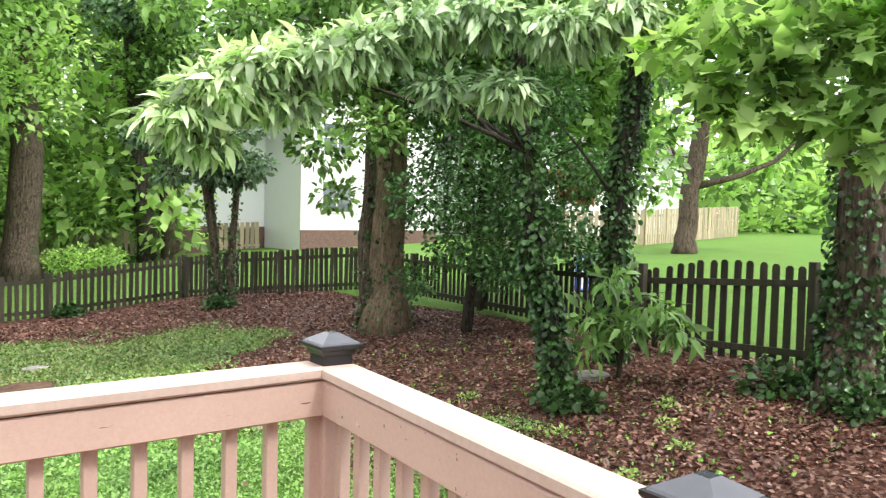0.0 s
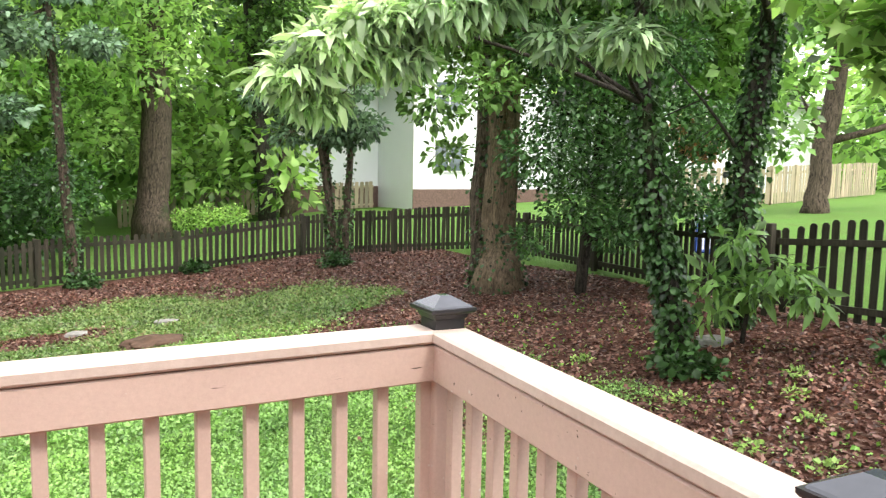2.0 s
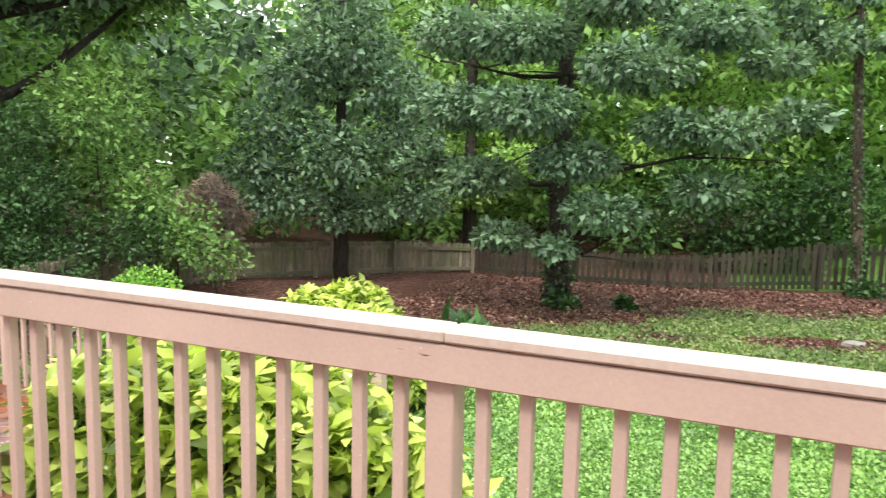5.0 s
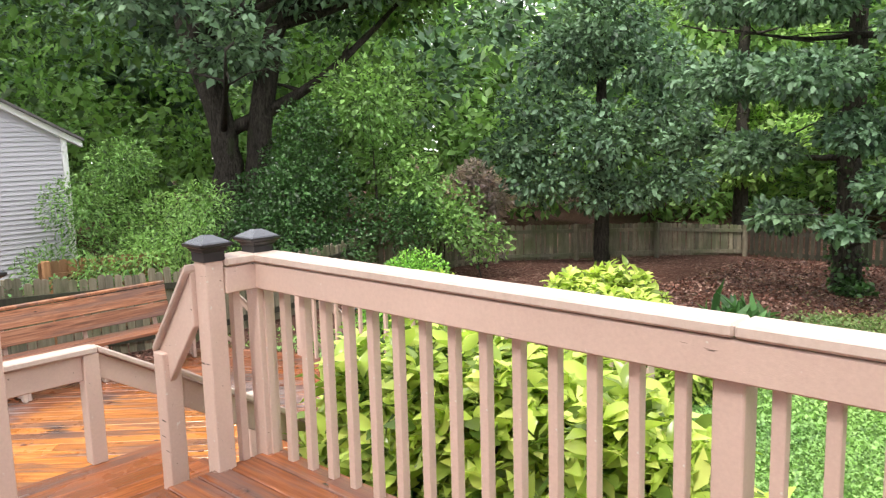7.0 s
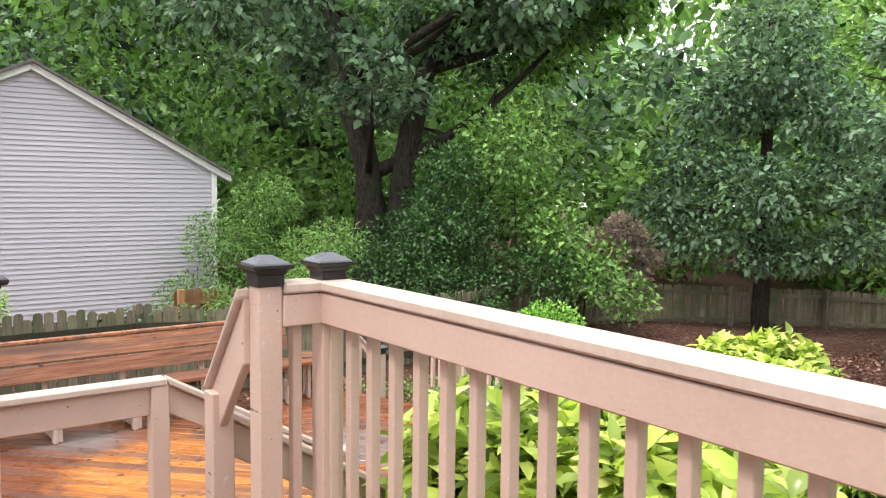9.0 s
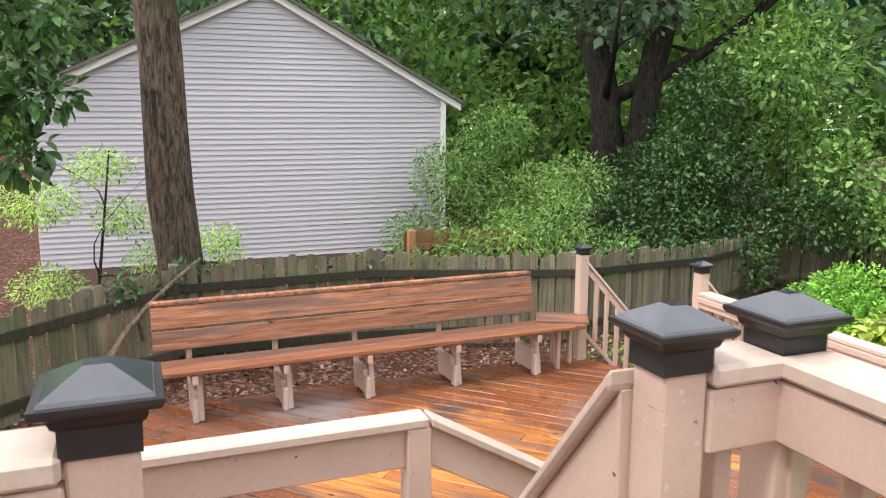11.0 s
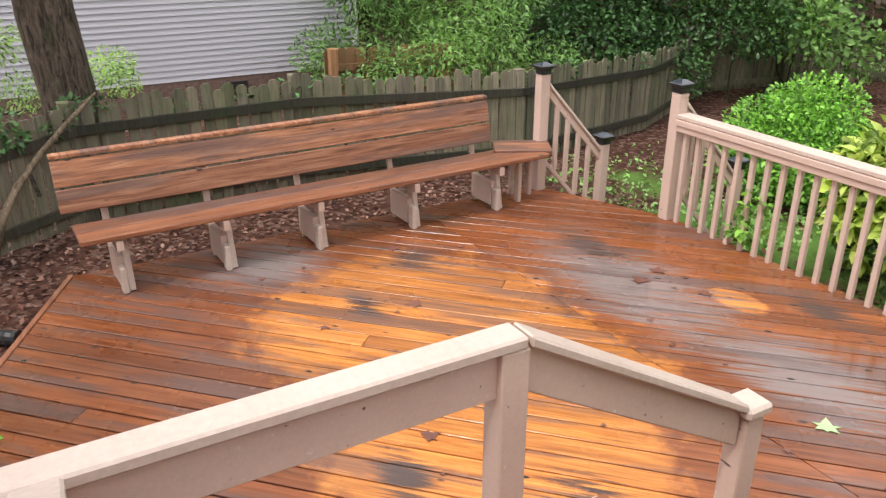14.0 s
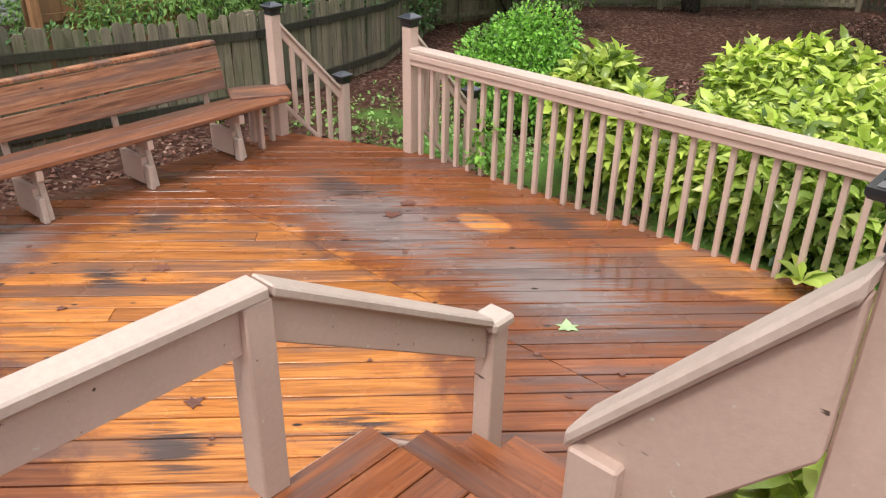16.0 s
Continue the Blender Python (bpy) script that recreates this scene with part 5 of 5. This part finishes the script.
tree("light_sapling", "feathery light green sapling against the sided house", None, trunk_line(-13.4, -1.7, 0.9, 0.025, 0.010, (0.2, 0.3)), [(2, -13.3, -1.0, 0.6, 0.012), (3, -13.4, -2.3, 0.9, 0.012), (2, -13.3, -0.2, -0.3, 0.012)],
     [(-13.4, -1.5, 0.7, 0.4), (-13.4, -1.3, 0.1, 0.4), (-13.3, -0.15, -0.38, 0.25), (-13.4, -2.16, -0.7, 0.45), (-13.4, -2.2, 0.3, 0.5), (-13.4, -1.0, -0.4, 0.35), (-13.4, -0.2, -0.2, 0.3)],
     6500, BARK3, LEAF_BRIGHT, 0.05, "lance", 29, 0.6, 0.3)


# ---- shrubs ----
def shrub(name, label, clumps, leaves, mat, size, kind, seed, flat=0.8, droop=0.2, stems=5):
    rng = np.random.default_rng(seed)
    t = thing(name, label, "shrub")
    c = np.array(clumps, float)
    for k in range(stems):
        x, y, z, r = c[rng.integers(len(c))]
        bx, by = x + rng.normal(0, 0.1), y + rng.normal(0, 0.1)
        bm = bmesh.new()
        tube(bm, limb_path(rng, (bx, by, g(bx, by) - 0.05), (x, y, z), 0.08, 5), [0.022, 0.018, 0.014, 0.010, 0.005], 6)
        part("stem", bm, BARK3, t)
    p, w, s = clump_leaves(rng, c[:, :3], c[:, 3], leaves, flat, size)
    keep = p[:, 2] > ground_z(p[:, 0], p[:, 1]) + 0.02
    leaf_mesh("foliage", p[keep], w[keep], s[keep], kind, mat, t, "", rng, droop)
    return t


def rosettes(rng, shells, count, size, per=9):
    """Whorls of broad leaves on the outside of rounded masses (x, y, z, rx, ry, rz)."""
    pts, ways, sizes = [], [], []
    vol = np.array([s[3] * s[4] for s in shells])
    pick = rng.choice(len(shells), count, p=vol / vol.sum())
    for i in pick:
        x, y, z, rx, ry, rz = shells[i]
        d = rng.normal(0, 1, 3)
        d /= np.linalg.norm(d)
        d[2] = abs(d[2]) if rng.random() < 0.75 else d[2]
        f = rng.uniform(0.80, 1.04)
        c = np.array((x + d[0] * rx * f, y + d[1] * ry * f, z + d[2] * rz * f))
        axis = d * 0.7 + np.array((0, 0, 0.7))
        axis /= np.linalg.norm(axis)
        u = np.cross(axis, (0.3, 0.8, 0.1))
        u /= np.linalg.norm(u)
        v = np.cross(axis, u)
        a0 = rng.uniform(0, 6.28)
        for k in range(per):
            a = a0 + k * 2.4
            tilt = 0.15 + 0.75 * (k / per)
            ways.append((u * math.cos(a) + v * math.sin(a)) * (0.45 + tilt) + axis * (0.9 - tilt))
            pts.append(c - axis * 0.02 * k)
            sizes.append(size * rng.uniform(0.75, 1.2))
    return np.array(pts), np.array(ways), np.array(sizes)


def gold_shrub(label, shells, count, seed):
    rng = np.random.default_rng(seed)
    t = thing("gold_shrub", label, "shrub", group="gold-leaved shrubs")
    for k in range(6):
        x, y, z, rx, ry, rz = shells[k % len(shells)]
        bm = bmesh.new()
        b = (x + rng.normal(0, 0.15), y + rng.normal(0, 0.12))
        tube(bm, limb_path(rng, (*b, g(*b) - 0.05), (x + rng.normal(0, rx * 0.5), y + rng.normal(0, ry * 0.5), z + rz * 0.5), 0.08, 5), [0.02, 0.017, 0.014, 0.010, 0.006], 6)
        part("stem", bm, BARK3, t)
    p, w, s = rosettes(rng, shells, int(count * 1.5), 0.155, 11)
    keep = p[:, 2] > ground_z(p[:, 0], p[:, 1]) + 0.03
    leaf_mesh("foliage", p[keep], w[keep], s[keep], "broad", LEAF_GOLD, t, "glossy yellow-green whorled leaves", rng, 0.15)
    # inner leaves take a darker leaf colour that paints the shrub's inner shade
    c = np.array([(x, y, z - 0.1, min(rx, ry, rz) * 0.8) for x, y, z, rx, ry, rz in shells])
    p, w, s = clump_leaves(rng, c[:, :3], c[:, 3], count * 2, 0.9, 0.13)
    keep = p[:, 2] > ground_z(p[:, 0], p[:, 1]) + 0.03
    leaf_mesh("inner_foliage", p[keep], w[keep], s[keep], "oval", LEAF_HOLLY, t, "dark green inner leaves, shade put into their colour", rng, 0.3)


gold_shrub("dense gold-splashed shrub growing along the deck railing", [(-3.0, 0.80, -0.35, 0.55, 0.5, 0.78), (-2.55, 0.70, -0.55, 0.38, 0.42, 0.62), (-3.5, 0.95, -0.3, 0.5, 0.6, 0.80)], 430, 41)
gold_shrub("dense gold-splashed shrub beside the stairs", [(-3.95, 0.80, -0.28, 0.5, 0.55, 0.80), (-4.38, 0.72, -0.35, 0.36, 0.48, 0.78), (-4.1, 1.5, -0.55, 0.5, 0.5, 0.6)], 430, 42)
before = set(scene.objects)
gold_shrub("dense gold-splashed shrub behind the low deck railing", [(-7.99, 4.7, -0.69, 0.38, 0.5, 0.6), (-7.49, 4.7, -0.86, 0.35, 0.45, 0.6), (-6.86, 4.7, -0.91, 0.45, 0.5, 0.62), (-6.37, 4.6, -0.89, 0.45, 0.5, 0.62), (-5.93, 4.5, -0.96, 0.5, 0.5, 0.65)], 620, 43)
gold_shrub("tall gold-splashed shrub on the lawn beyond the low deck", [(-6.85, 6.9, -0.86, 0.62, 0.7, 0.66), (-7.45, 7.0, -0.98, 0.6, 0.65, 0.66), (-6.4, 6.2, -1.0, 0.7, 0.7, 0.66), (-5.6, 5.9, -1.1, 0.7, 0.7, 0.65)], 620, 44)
shrub("railing_plant", "leafy plant pushing through the low deck railing", [(-8.35, 3.66, -0.62, 0.13), (-8.4, 3.66, -0.85, 0.14)], 150, LEAF_BUSH, 0.065, "oval", 55, 0.8, 0.2, 2)
star_r = np.random.default_rng(58)
star = thing("gold_seedling", "single gold-splashed whorl of leaves pushing through the railing", "plant")
star_a = np.arange(9) * 2.4
leaf_mesh("foliage", np.tile((-5.74, 3.52, -0.95), (9, 1)), np.stack([np.cos(star_a), np.sin(star_a), 0.25 + 0.5 * star_r.random(9)], 1), star_r.uniform(0.17, 0.24, 9), "oval", LEAF_GOLD, star, "", star_r)
bm = bmesh.new()
tube(bm, [Vector((-5.72, 3.74, g(-5.7, 3.74))), Vector((-5.73, 3.68, -1.05)), Vector((-5.74, 3.52, -0.95))], [0.012, 0.010, 0.007], 6)
part("stem", bm, BARK3, star)
shrub("round_shrub", "clipped rounded shrub with fine bright green leaves", [(-9.89, 6.1, -0.79, 0.69), (-9.35, 5.77, -0.85, 0.65), (-9.84, 5.55, -0.92, 0.55), (-10.22, 6.21, -0.92, 0.63), (-8.97, 5.99, -1.0, 0.58), (-9.62, 5.99, -0.48, 0.5)], 22000, LEAF_BUSH, 0.05, "oval", 45)
settle(before)
shrub("iris_clump", "clump of upright strappy leaves", [(-5.2, 7.3, -1.1, 0.3), (-5.0, 7.0, -1.15, 0.25)], 260, LEAF_HOLLY, 0.34, "lance", 47, 0.5, -1.4, 0)
shrub("corner_shrub", "tall loose shrub at the corner of the sided house", [(-15.77, 3.9, 0.3, 0.8), (-15.15, 5.07, -0.1, 0.8), (-15.98, 3.4, -0.8, 0.7), (-14.9, 5.5, -0.95, 0.7), (-15.4, 4.4, -0.5, 0.8), (-14.4, 4.4, -0.8, 0.5), (-16.0, 4.8, 1.0, 0.7), (-13.2, 3.0, -0.5, 0.42), (-13.0, 3.7, -0.3, 0.5), (-13.1, 4.4, -0.2, 0.55), (-12.9, 5.2, -0.6, 0.45), (-13.6, 5.0, 0.3, 0.6)], 21000, LEAF, 0.075, "lance", 48, 0.8, 0.2, 7)
shrub("evergreen_shrub", "dark dense evergreen behind the fence", [(-14.55, 8.1, 0.6, 1.0), (-14.6, 8.1, 1.7, 0.7), (-14.4, 8.4, -0.4, 1.1), (-13.4, 9.6, -0.4, 0.8), (-13.9, 6.9, -0.4, 0.8), (-13.6, 7.8, -0.9, 0.9), (-14.2, 7.4, 0.4, 0.7), (-15.6, 7.6, 0.1, 0.9), (-15.0, 6.8, -0.4, 0.8), (-15.8, 8.6, 0.9, 0.8)], 21000, LEAF_IVY, 0.075, "oval", 49)
shrub("bright_shrub", "bright leafy bush at the far fence", [(-12.9, 10.4, -0.5, 0.7), (-13.4, 10.0, 0.4, 0.7), (-12.6, 11.2, -0.9, 0.7), (-13.6, 11.2, -0.3, 0.9), (-14.4, 9.6, 2.2, 1.2), (-14.4, 10.2, 1.0, 1.0)], 6000, LEAF, 0.11, "oval", 50)
shrub("bank_shrub", "leafy low shrub beside the low deck", [(-8.6, -1.98, -1.12, 0.26), (-8.2, -1.9, -1.1, 0.26), (-8.75, -2.2, -0.98, 0.27), (-8.3, -2.4, -0.98, 0.33), (-7.75, -2.1, -1.12, 0.28)], 900, LEAF_BUSH, 0.075, "oval", 51)
vine_r = np.random.default_rng(57)
vine_c = []
for (ax, ay), (bx, by) in (((-11.95, 4.0), (-12.05, 1.4)), ((-12.05, 1.4), (-11.95, -0.7)), ((-11.95, -0.7), (-11.3, -1.5)), ((-12.5, 6.6), (-11.85, 4.0))):
    for k in range(9):
        s = vine_r.random()
        x, y = ax + (bx - ax) * s, ay + (by - ay) * s
        vine_c.append((x, y, g(x, y) + vine_r.uniform(0.9, 1.12), vine_r.uniform(0.08, 0.17)))
shrub("fence_vine", "thin dark vine and moss trailing along the fence top", vine_c, 2200, LEAF_HOLLY, 0.05, "small", 56, 0.7, 0.3, 0)
shrub("pink_blossom_bush", "shrub covered with faded pink blossom", [(-15.7, 14.7, 0.25, 0.55), (-16.2, 14.3, -0.2, 0.6), (-15.3, 15.0, -0.3, 0.6), (-15.7, 14.8, -0.9, 0.6)], 3600, LEAF_PINK, 0.14, "small", 52)
shrub("clipped_hedge", "low clipped hedge beyond the back fence", [(5.2, 29.0, -0.9, 0.7), (6.2, 29.0, -0.9, 0.7), (4.4, 29.2, -1.0, 0.6)], 2500, LEAF_BRIGHT, 0.12, "small", 53)
shrub("dark_hedge", "deep shaded undergrowth behind the back fence", [(-4.0, 21.5, 0.4, 1.3), (-2.0, 21.8, 0.2, 1.4), (-0.3, 22.0, 0.5, 1.3), (-1.2, 22.0, -0.8, 1.2), (-3.0, 21.8, -0.9, 1.2), (-5.6, 21.2, -0.4, 1.2)], 7000, LEAF_IVY, 0.16, "small", 54)
for k, (x, y, r) in enumerate(((6.9, 2.5, 0.4), (6.7, 1.4, 0.4), (5.3, 15.2, 0.35), (0.1, 17.4, 0.4), (4.95, 3.85, 0.3), (2.6, 17.6, 0.3), (-5.6, 13.3, 0.35), (-4.4, 13.6, 0.2))):
    shrub("ivy_patch", "low patch of dark ivy at a trunk's foot", [(x, y, g(x, y) + 0.12, r), (x + 0.2, y - 0.2, g(x, y) + 0.05, r * 0.7)], 420, LEAF_IVY, 0.085, "round", 60 + k, 0.6, 0.2, 0)


# ---- distant woods ----
def woods(name, label, b0, b1, d0, d1, z0, z1, clumps, leaves, mat, size, seed, r=2.0):
    """Far foliage between two bearings, counted from ahead towards the stairs' side."""
    rng = np.random.default_rng(seed)
    b, d = np.radians(rng.uniform(b0, b1, clumps)), rng.uniform(d0, d1, clumps)
    z = z0 + (z1 - z0) * rng.random(clumps) ** 0.9
    c = np.stack([-2 - np.sin(b) * d, np.cos(b) * d, z], 1)
    p, w, s = clump_leaves(rng, c, r * rng.uniform(0.6, 1.3, clumps), leaves, 0.75, size)
    ob = leaf_mesh(name, p, w, s, "small", mat, None, "", rng, 0.2)
    return tagged(ob, label, "trees", kind="stuff")


woods("distant_woods", "sunlit green trees far behind the yard", -20, 34, 33, 44, -2, 13, 150, 30000, LEAF_BRIGHT, 0.50, 71, 2.3)
woods("distant_woods", "green trees far behind the yard", -20, 104, 38, 52, -3, 14, 250, 40000, LEAF, 0.62, 72, 2.8)
woods("distant_woods", "dark green trees far behind the yard", 8, 104, 30, 44, 2, 13, 100, 19000, LEAF_DARK, 0.46, 73, 2.3)
woods("distant_woods", "green trees beyond the neighbours' houses", -85, -18, 52, 66, -1, 9, 120, 20000, LEAF_BRIGHT, 0.75, 74, 3.2)
woods("far_hill_woods", "hazy mass of woods on the horizon", -90, 115, 66, 90, -6, 12, 200, 38000, LEAF, 1.5, 78, 5.5)
woods("undergrowth", "shaded undergrowth behind the fences", -4, 92, 27, 34, -1.6, 2.6, 150, 30000, LEAF, 0.34, 79, 1.5)
woods("tree_canopy", "leafy canopy of the tall trees behind the back fence", -10, 26, 21, 31, 3.6, 11, 85, 22000, LEAF, 0.26, 75, 1.6)
woods("tree_canopy", "sunlit leaves of the tall trees behind the back fence", -14, 12, 24, 33, 1.0, 8, 60, 16000, LEAF_BRIGHT, 0.26, 80, 1.5)
woods("tree_canopy", "high leafy canopy over the side fence", -62, -28, 11, 17, 3.7, 8, 50, 14000, LEAF, 0.18, 76, 1.1)
woods("tree_canopy", "high dark canopy of the trees by the neighbour's house", 60, 104, 20, 30, 4.6, 12, 80, 17000, LEAF_DARK, 0.26, 77, 1.6)
woods("tree_canopy", "light green canopy beyond the great oak", 46, 84, 22, 31, 0.5, 9, 80, 18000, LEAF, 0.28, 81, 1.6)

woods("tree_canopy", "low leafy boughs beyond the side fence", -60, -47, 13, 18, 2.0, 5.5, 26, 7000, LEAF, 0.18, 82, 0.9)


woods("distant_woods", "tall dark trees behind the sided house", 55, 98, 44, 58, 3, 15, 110, 18000, LEAF_DARK, 0.85, 83, 3.0)


# ---- lawn and litter in relief ----
def scatter(name, label, count, x0, x1, y0, y1, want, mat, size, kind, seed, lift=0.01, up=0.6):
    """Blades or fallen leaves strewn on the ground where it is lawn (want 0) or litter (want 1)."""
    rng = np.random.default_rng(seed)
    x, y = rng.uniform(x0, x1, count), rng.uniform(y0, y1, count)
    f = litter_at(x, y) + rng.normal(0, 0.16, count)
    keep = (f > 0.52) if want else (f < 0.5)
    keep &= ~((x > -10.4) & (x < -4.4) & (y < 3.6) & (-0.418 * x + -0.908 * y < 5.323)) & ~((x > -4.6) & (x < 0.1) & (y < 0.05))
    x, y = x[keep], y[keep]
    z = ground_z(x, y) + lift + np.array([0.05 * noise.noise(Vector((a * 0.5, b * 0.5, 0))) + 0.02 * noise.noise(Vector((a * 2, b * 2, 3))) for a, b in zip(x, y)])
    n = len(x)
    ways = rng.normal(0, 1, (n, 3))
    ways[:, 2] = np.abs(ways[:, 2]) * up + up * 0.4
    ob = leaf_mesh(name, np.stack([x, y, z], 1), ways, size * rng.uniform(0.6, 1.4, n), kind, mat, None, "", rng)
    return tagged(ob, label, "ground cover", kind="stuff")


scatter("lawn_clover", "short bright clover and grass", 110000, -5.0, 4.5, 0.1, 5.5, 0, BLADE, 0.036, "small", 91)
scatter("lawn_grass", "short bright grass of the lawn", 55000, -8.0, 5.0, 5.0, 9.6, 0, BLADE, 0.05, "small", 92)
scatter("thin_grass", "thin worn grass towards the trees", 60000, -8.0, 5.0, 8.8, 15.0, 0, BLADE_DRY, 0.058, "small", 98)
scatter("leaf_litter", "dry brown fallen leaves under the trees", 75000, -9.0, 8.2, 1.0, 17.5, 1, LITTER, 0.062, "small", 93, 0.008, 0.25)
scatter("leaf_litter", "dry brown fallen leaves beside the deck", 16000, 0.1, 8.0, -4.0, 3.5, 1, LITTER, 0.055, "small", 97, 0.008, 0.25)
scatter("leaf_litter", "dry brown fallen leaves by the bench", 7000, -12.0, -7.0, -4.0, 4.5, 1, LITTER, 0.05, "small", 94, 0.01, 0.25)
for k, (x, y) in enumerate(((3.9, 2.0), (4.0, 1.4), (4.75, 2.1), (3.5, 4.5), (4.5, 4.9), (5.2, 2.6), (3.4, 1.1), (4.3, 3.2), (5.7, 3.0), (3.1, 6.6))):
    shrub("weed", "small tuft of bright green weeds in the litter", [(x, y, g(x, y) + 0.03, 0.13), (x + 0.12, y + 0.05, g(x, y) + 0.02, 0.09)], 110, LEAF_BRIGHT, 0.05, "small", 110 + k, 0.35, 0.2, 0)
scatter("gate_grass", "thin grass and weeds by the yard steps", 6000, -11.9, -8.4, 3.2, 7.5, 0, BLADE, 0.055, "small", 96)
scatter("weed_tufts", "scattered green weeds in the litter", 900, 3.0, 7.0, 1.0, 8.0, 1, LEAF_BUSH, 0.05, "small", 95)

# ---- loose things ----
def flat_stone(x, y, sx, sy, seed, label):
    rng = random.Random(seed)
    n = 9
    out = [(math.cos(6.283 * k / n) * sx * rng.uniform(0.85, 1.1), math.sin(6.283 * k / n) * sy * rng.uniform(0.85, 1.1)) for k in range(n)]
    z = g(x, y)
    vs = [(a, b, -0.03) for a, b in out] + [(a * 0.96, b * 0.96, 0.035) for a, b in out] + [(a * 0.85, b * 0.85, 0.05) for a, b in out]
    fs = [tuple(range(n - 1, -1, -1)), tuple(range(2 * n, 3 * n))]
    for r in (0, n):
        fs += [(r + i, r + (i + 1) % n, r + n + (i + 1) % n, r + n + i) for i in range(n)]
    ob = mesh_object("stepping_stone", vs, fs, STONE)
    ob.location = (x, y, z + 0.02)
    tagged(ob, label, "stone", "stones on the lawn")


flat_stone(-0.39, 11.34, 0.20, 0.14, 1, "pale flat stone lying on the lawn")
flat_stone(0.96, 11.37, 0.22, 0.12, 2, "grey flat stone lying on the lawn")
flat_stone(6.1, 4.45, 0.24, 0.2, 3, "rounded grey rock beside an ivy trunk")


def mound(x, y, r, h):
    bm = bmesh.new()
    bmesh.ops.create_icosphere(bm, subdivisions=4, radius=1)
    for v in bm.verts:
        k = 1 + 0.25 * noise.noise(v.co * 2.2) + 0.12 * noise.noise(v.co * 7)
        v.co = Vector((x + v.co.x * r * k, y + v.co.y * r * 0.7 * k, g(x, y) + v.co.z * h * k))
    ob = part("dirt_mound", bm, DIRT, smooth=True)
    tagged(ob, "low mound of bare reddish soil on the lawn", "soil")


mound(0.59, 9.85, 0.5, 0.13)


def garden_chair(x, y):
    """A folding chair with striped canvas behind the side fence."""
    t = thing("garden_chair", "blue and white striped canvas garden chair", "chair", (x, y, g(x, y)), 20)
    for k in range(8):
        box("stripe", (-0.32 + 0.08 * k, -0.02, 0.45), (-0.24 + 0.08 * k - 0.001, 0.02, 1.12), BLUE if k % 2 == 0 else WHITE, t, bevel=0.002)
    box("seat", (-0.32, -0.5, 0.42), (0.32, 0.0, 0.45), BLUE, t)
    for sx in (-0.34, 0.34):
        for sy in (-0.48, 0.02):
            box("leg", (sx - 0.015, sy - 0.015, 0), (sx + 0.015, sy + 0.015, 1.14 if sy > 0 else 0.44), WHITE, t)


garden_chair(9.35, 7.75)


def maple_leaf(x, y, turn, size, mat, label):
    n = len(MAPLE)
    vs = [(a * size, (b - 0.4) * size, 0.004 + 0.05 * size * abs(a) + 0.02 * size * math.sin(9 * b)) for a, b in MAPLE]
    vs += [(a, b, c - 0.002) for a, b, c in vs]
    fs = [tuple(range(n)), tuple(range(2 * n - 1, n - 1, -1))] + [((i + 1) % n, i, n + i, n + (i + 1) % n) for i in range(n)]
    ob = mesh_object("fallen_leaf", vs, fs, mat)
    ob.matrix_basis = pose(x + LOW.x, y + LOW.y, LZ + LOW.z + 0.003, 0, 0, turn)
    tagged(ob, label, "leaf", "leaves on the low deck")


maple_leaf(-6.56, 2.19, 40, 0.13, LEAF_PALE, "pale green fallen leaf on the wet deck")
rl = random.Random(8)
for x, y in ((-8.36, 2.55), (-8.42, 2.78), (-7.97, 2.80), (-7.50, 0.36), (-9.75, 1.25), (-8.83, 0.96)):
    maple_leaf(x, y, rl.uniform(0, 360), rl.uniform(0.09, 0.14), LITTER, "curled brown fallen leaf on the wet deck")
for k in range(46):
    maple_leaf(rl.uniform(-9.8, -5.4), rl.uniform(-1.0, 3.4), rl.uniform(0, 360), rl.uniform(0.025, 0.06), LITTER, "small brown leaf scrap on the wet deck")


def brace_as_branch():
    """A long bare branch shape in place of the board brace leaning on the fence."""
    rng = np.random.default_rng(3)
    t = thing("fence_brace", "grey diagonal brace leaning against the board fence, shaped as a branch", "branch")
    bm = bmesh.new()
    tube(bm, limb_path(rng, (-11.0, -1.6, g(-11, -1.6)), (-11.75, -0.55, -0.15), 0.05, 7), [0.045, 0.04, 0.036, 0.03, 0.026, 0.02, 0.012], 8, 0.1)
    part("stem", bm, BARK2, t, smooth=True)
    bm = bmesh.new()
    tube(bm, limb_path(rng, (-11.3, -1.15, -0.85), (-11.8, -1.2, -0.35), 0.08, 5), [0.02, 0.017, 0.013, 0.01, 0.005], 6)
    part("twig", bm, BARK, t, smooth=True)


brace_as_branch()
pipe = thing("drain_pipe", "short black corrugated drain pipe on the ground", "pipe")
bm = bmesh.new()
tube(bm, [Vector((-9.9 + 0.02 * k, -1.95 + 0.028 * k, g(-9.9, -1.95) + 0.06)) for k in range(18)], [0.055 if k % 2 else 0.047 for k in range(18)], 12)
part("hose", bm, BLACKCAP, pipe)

# ---- the lower deck's boards ----
diagonal_boards()
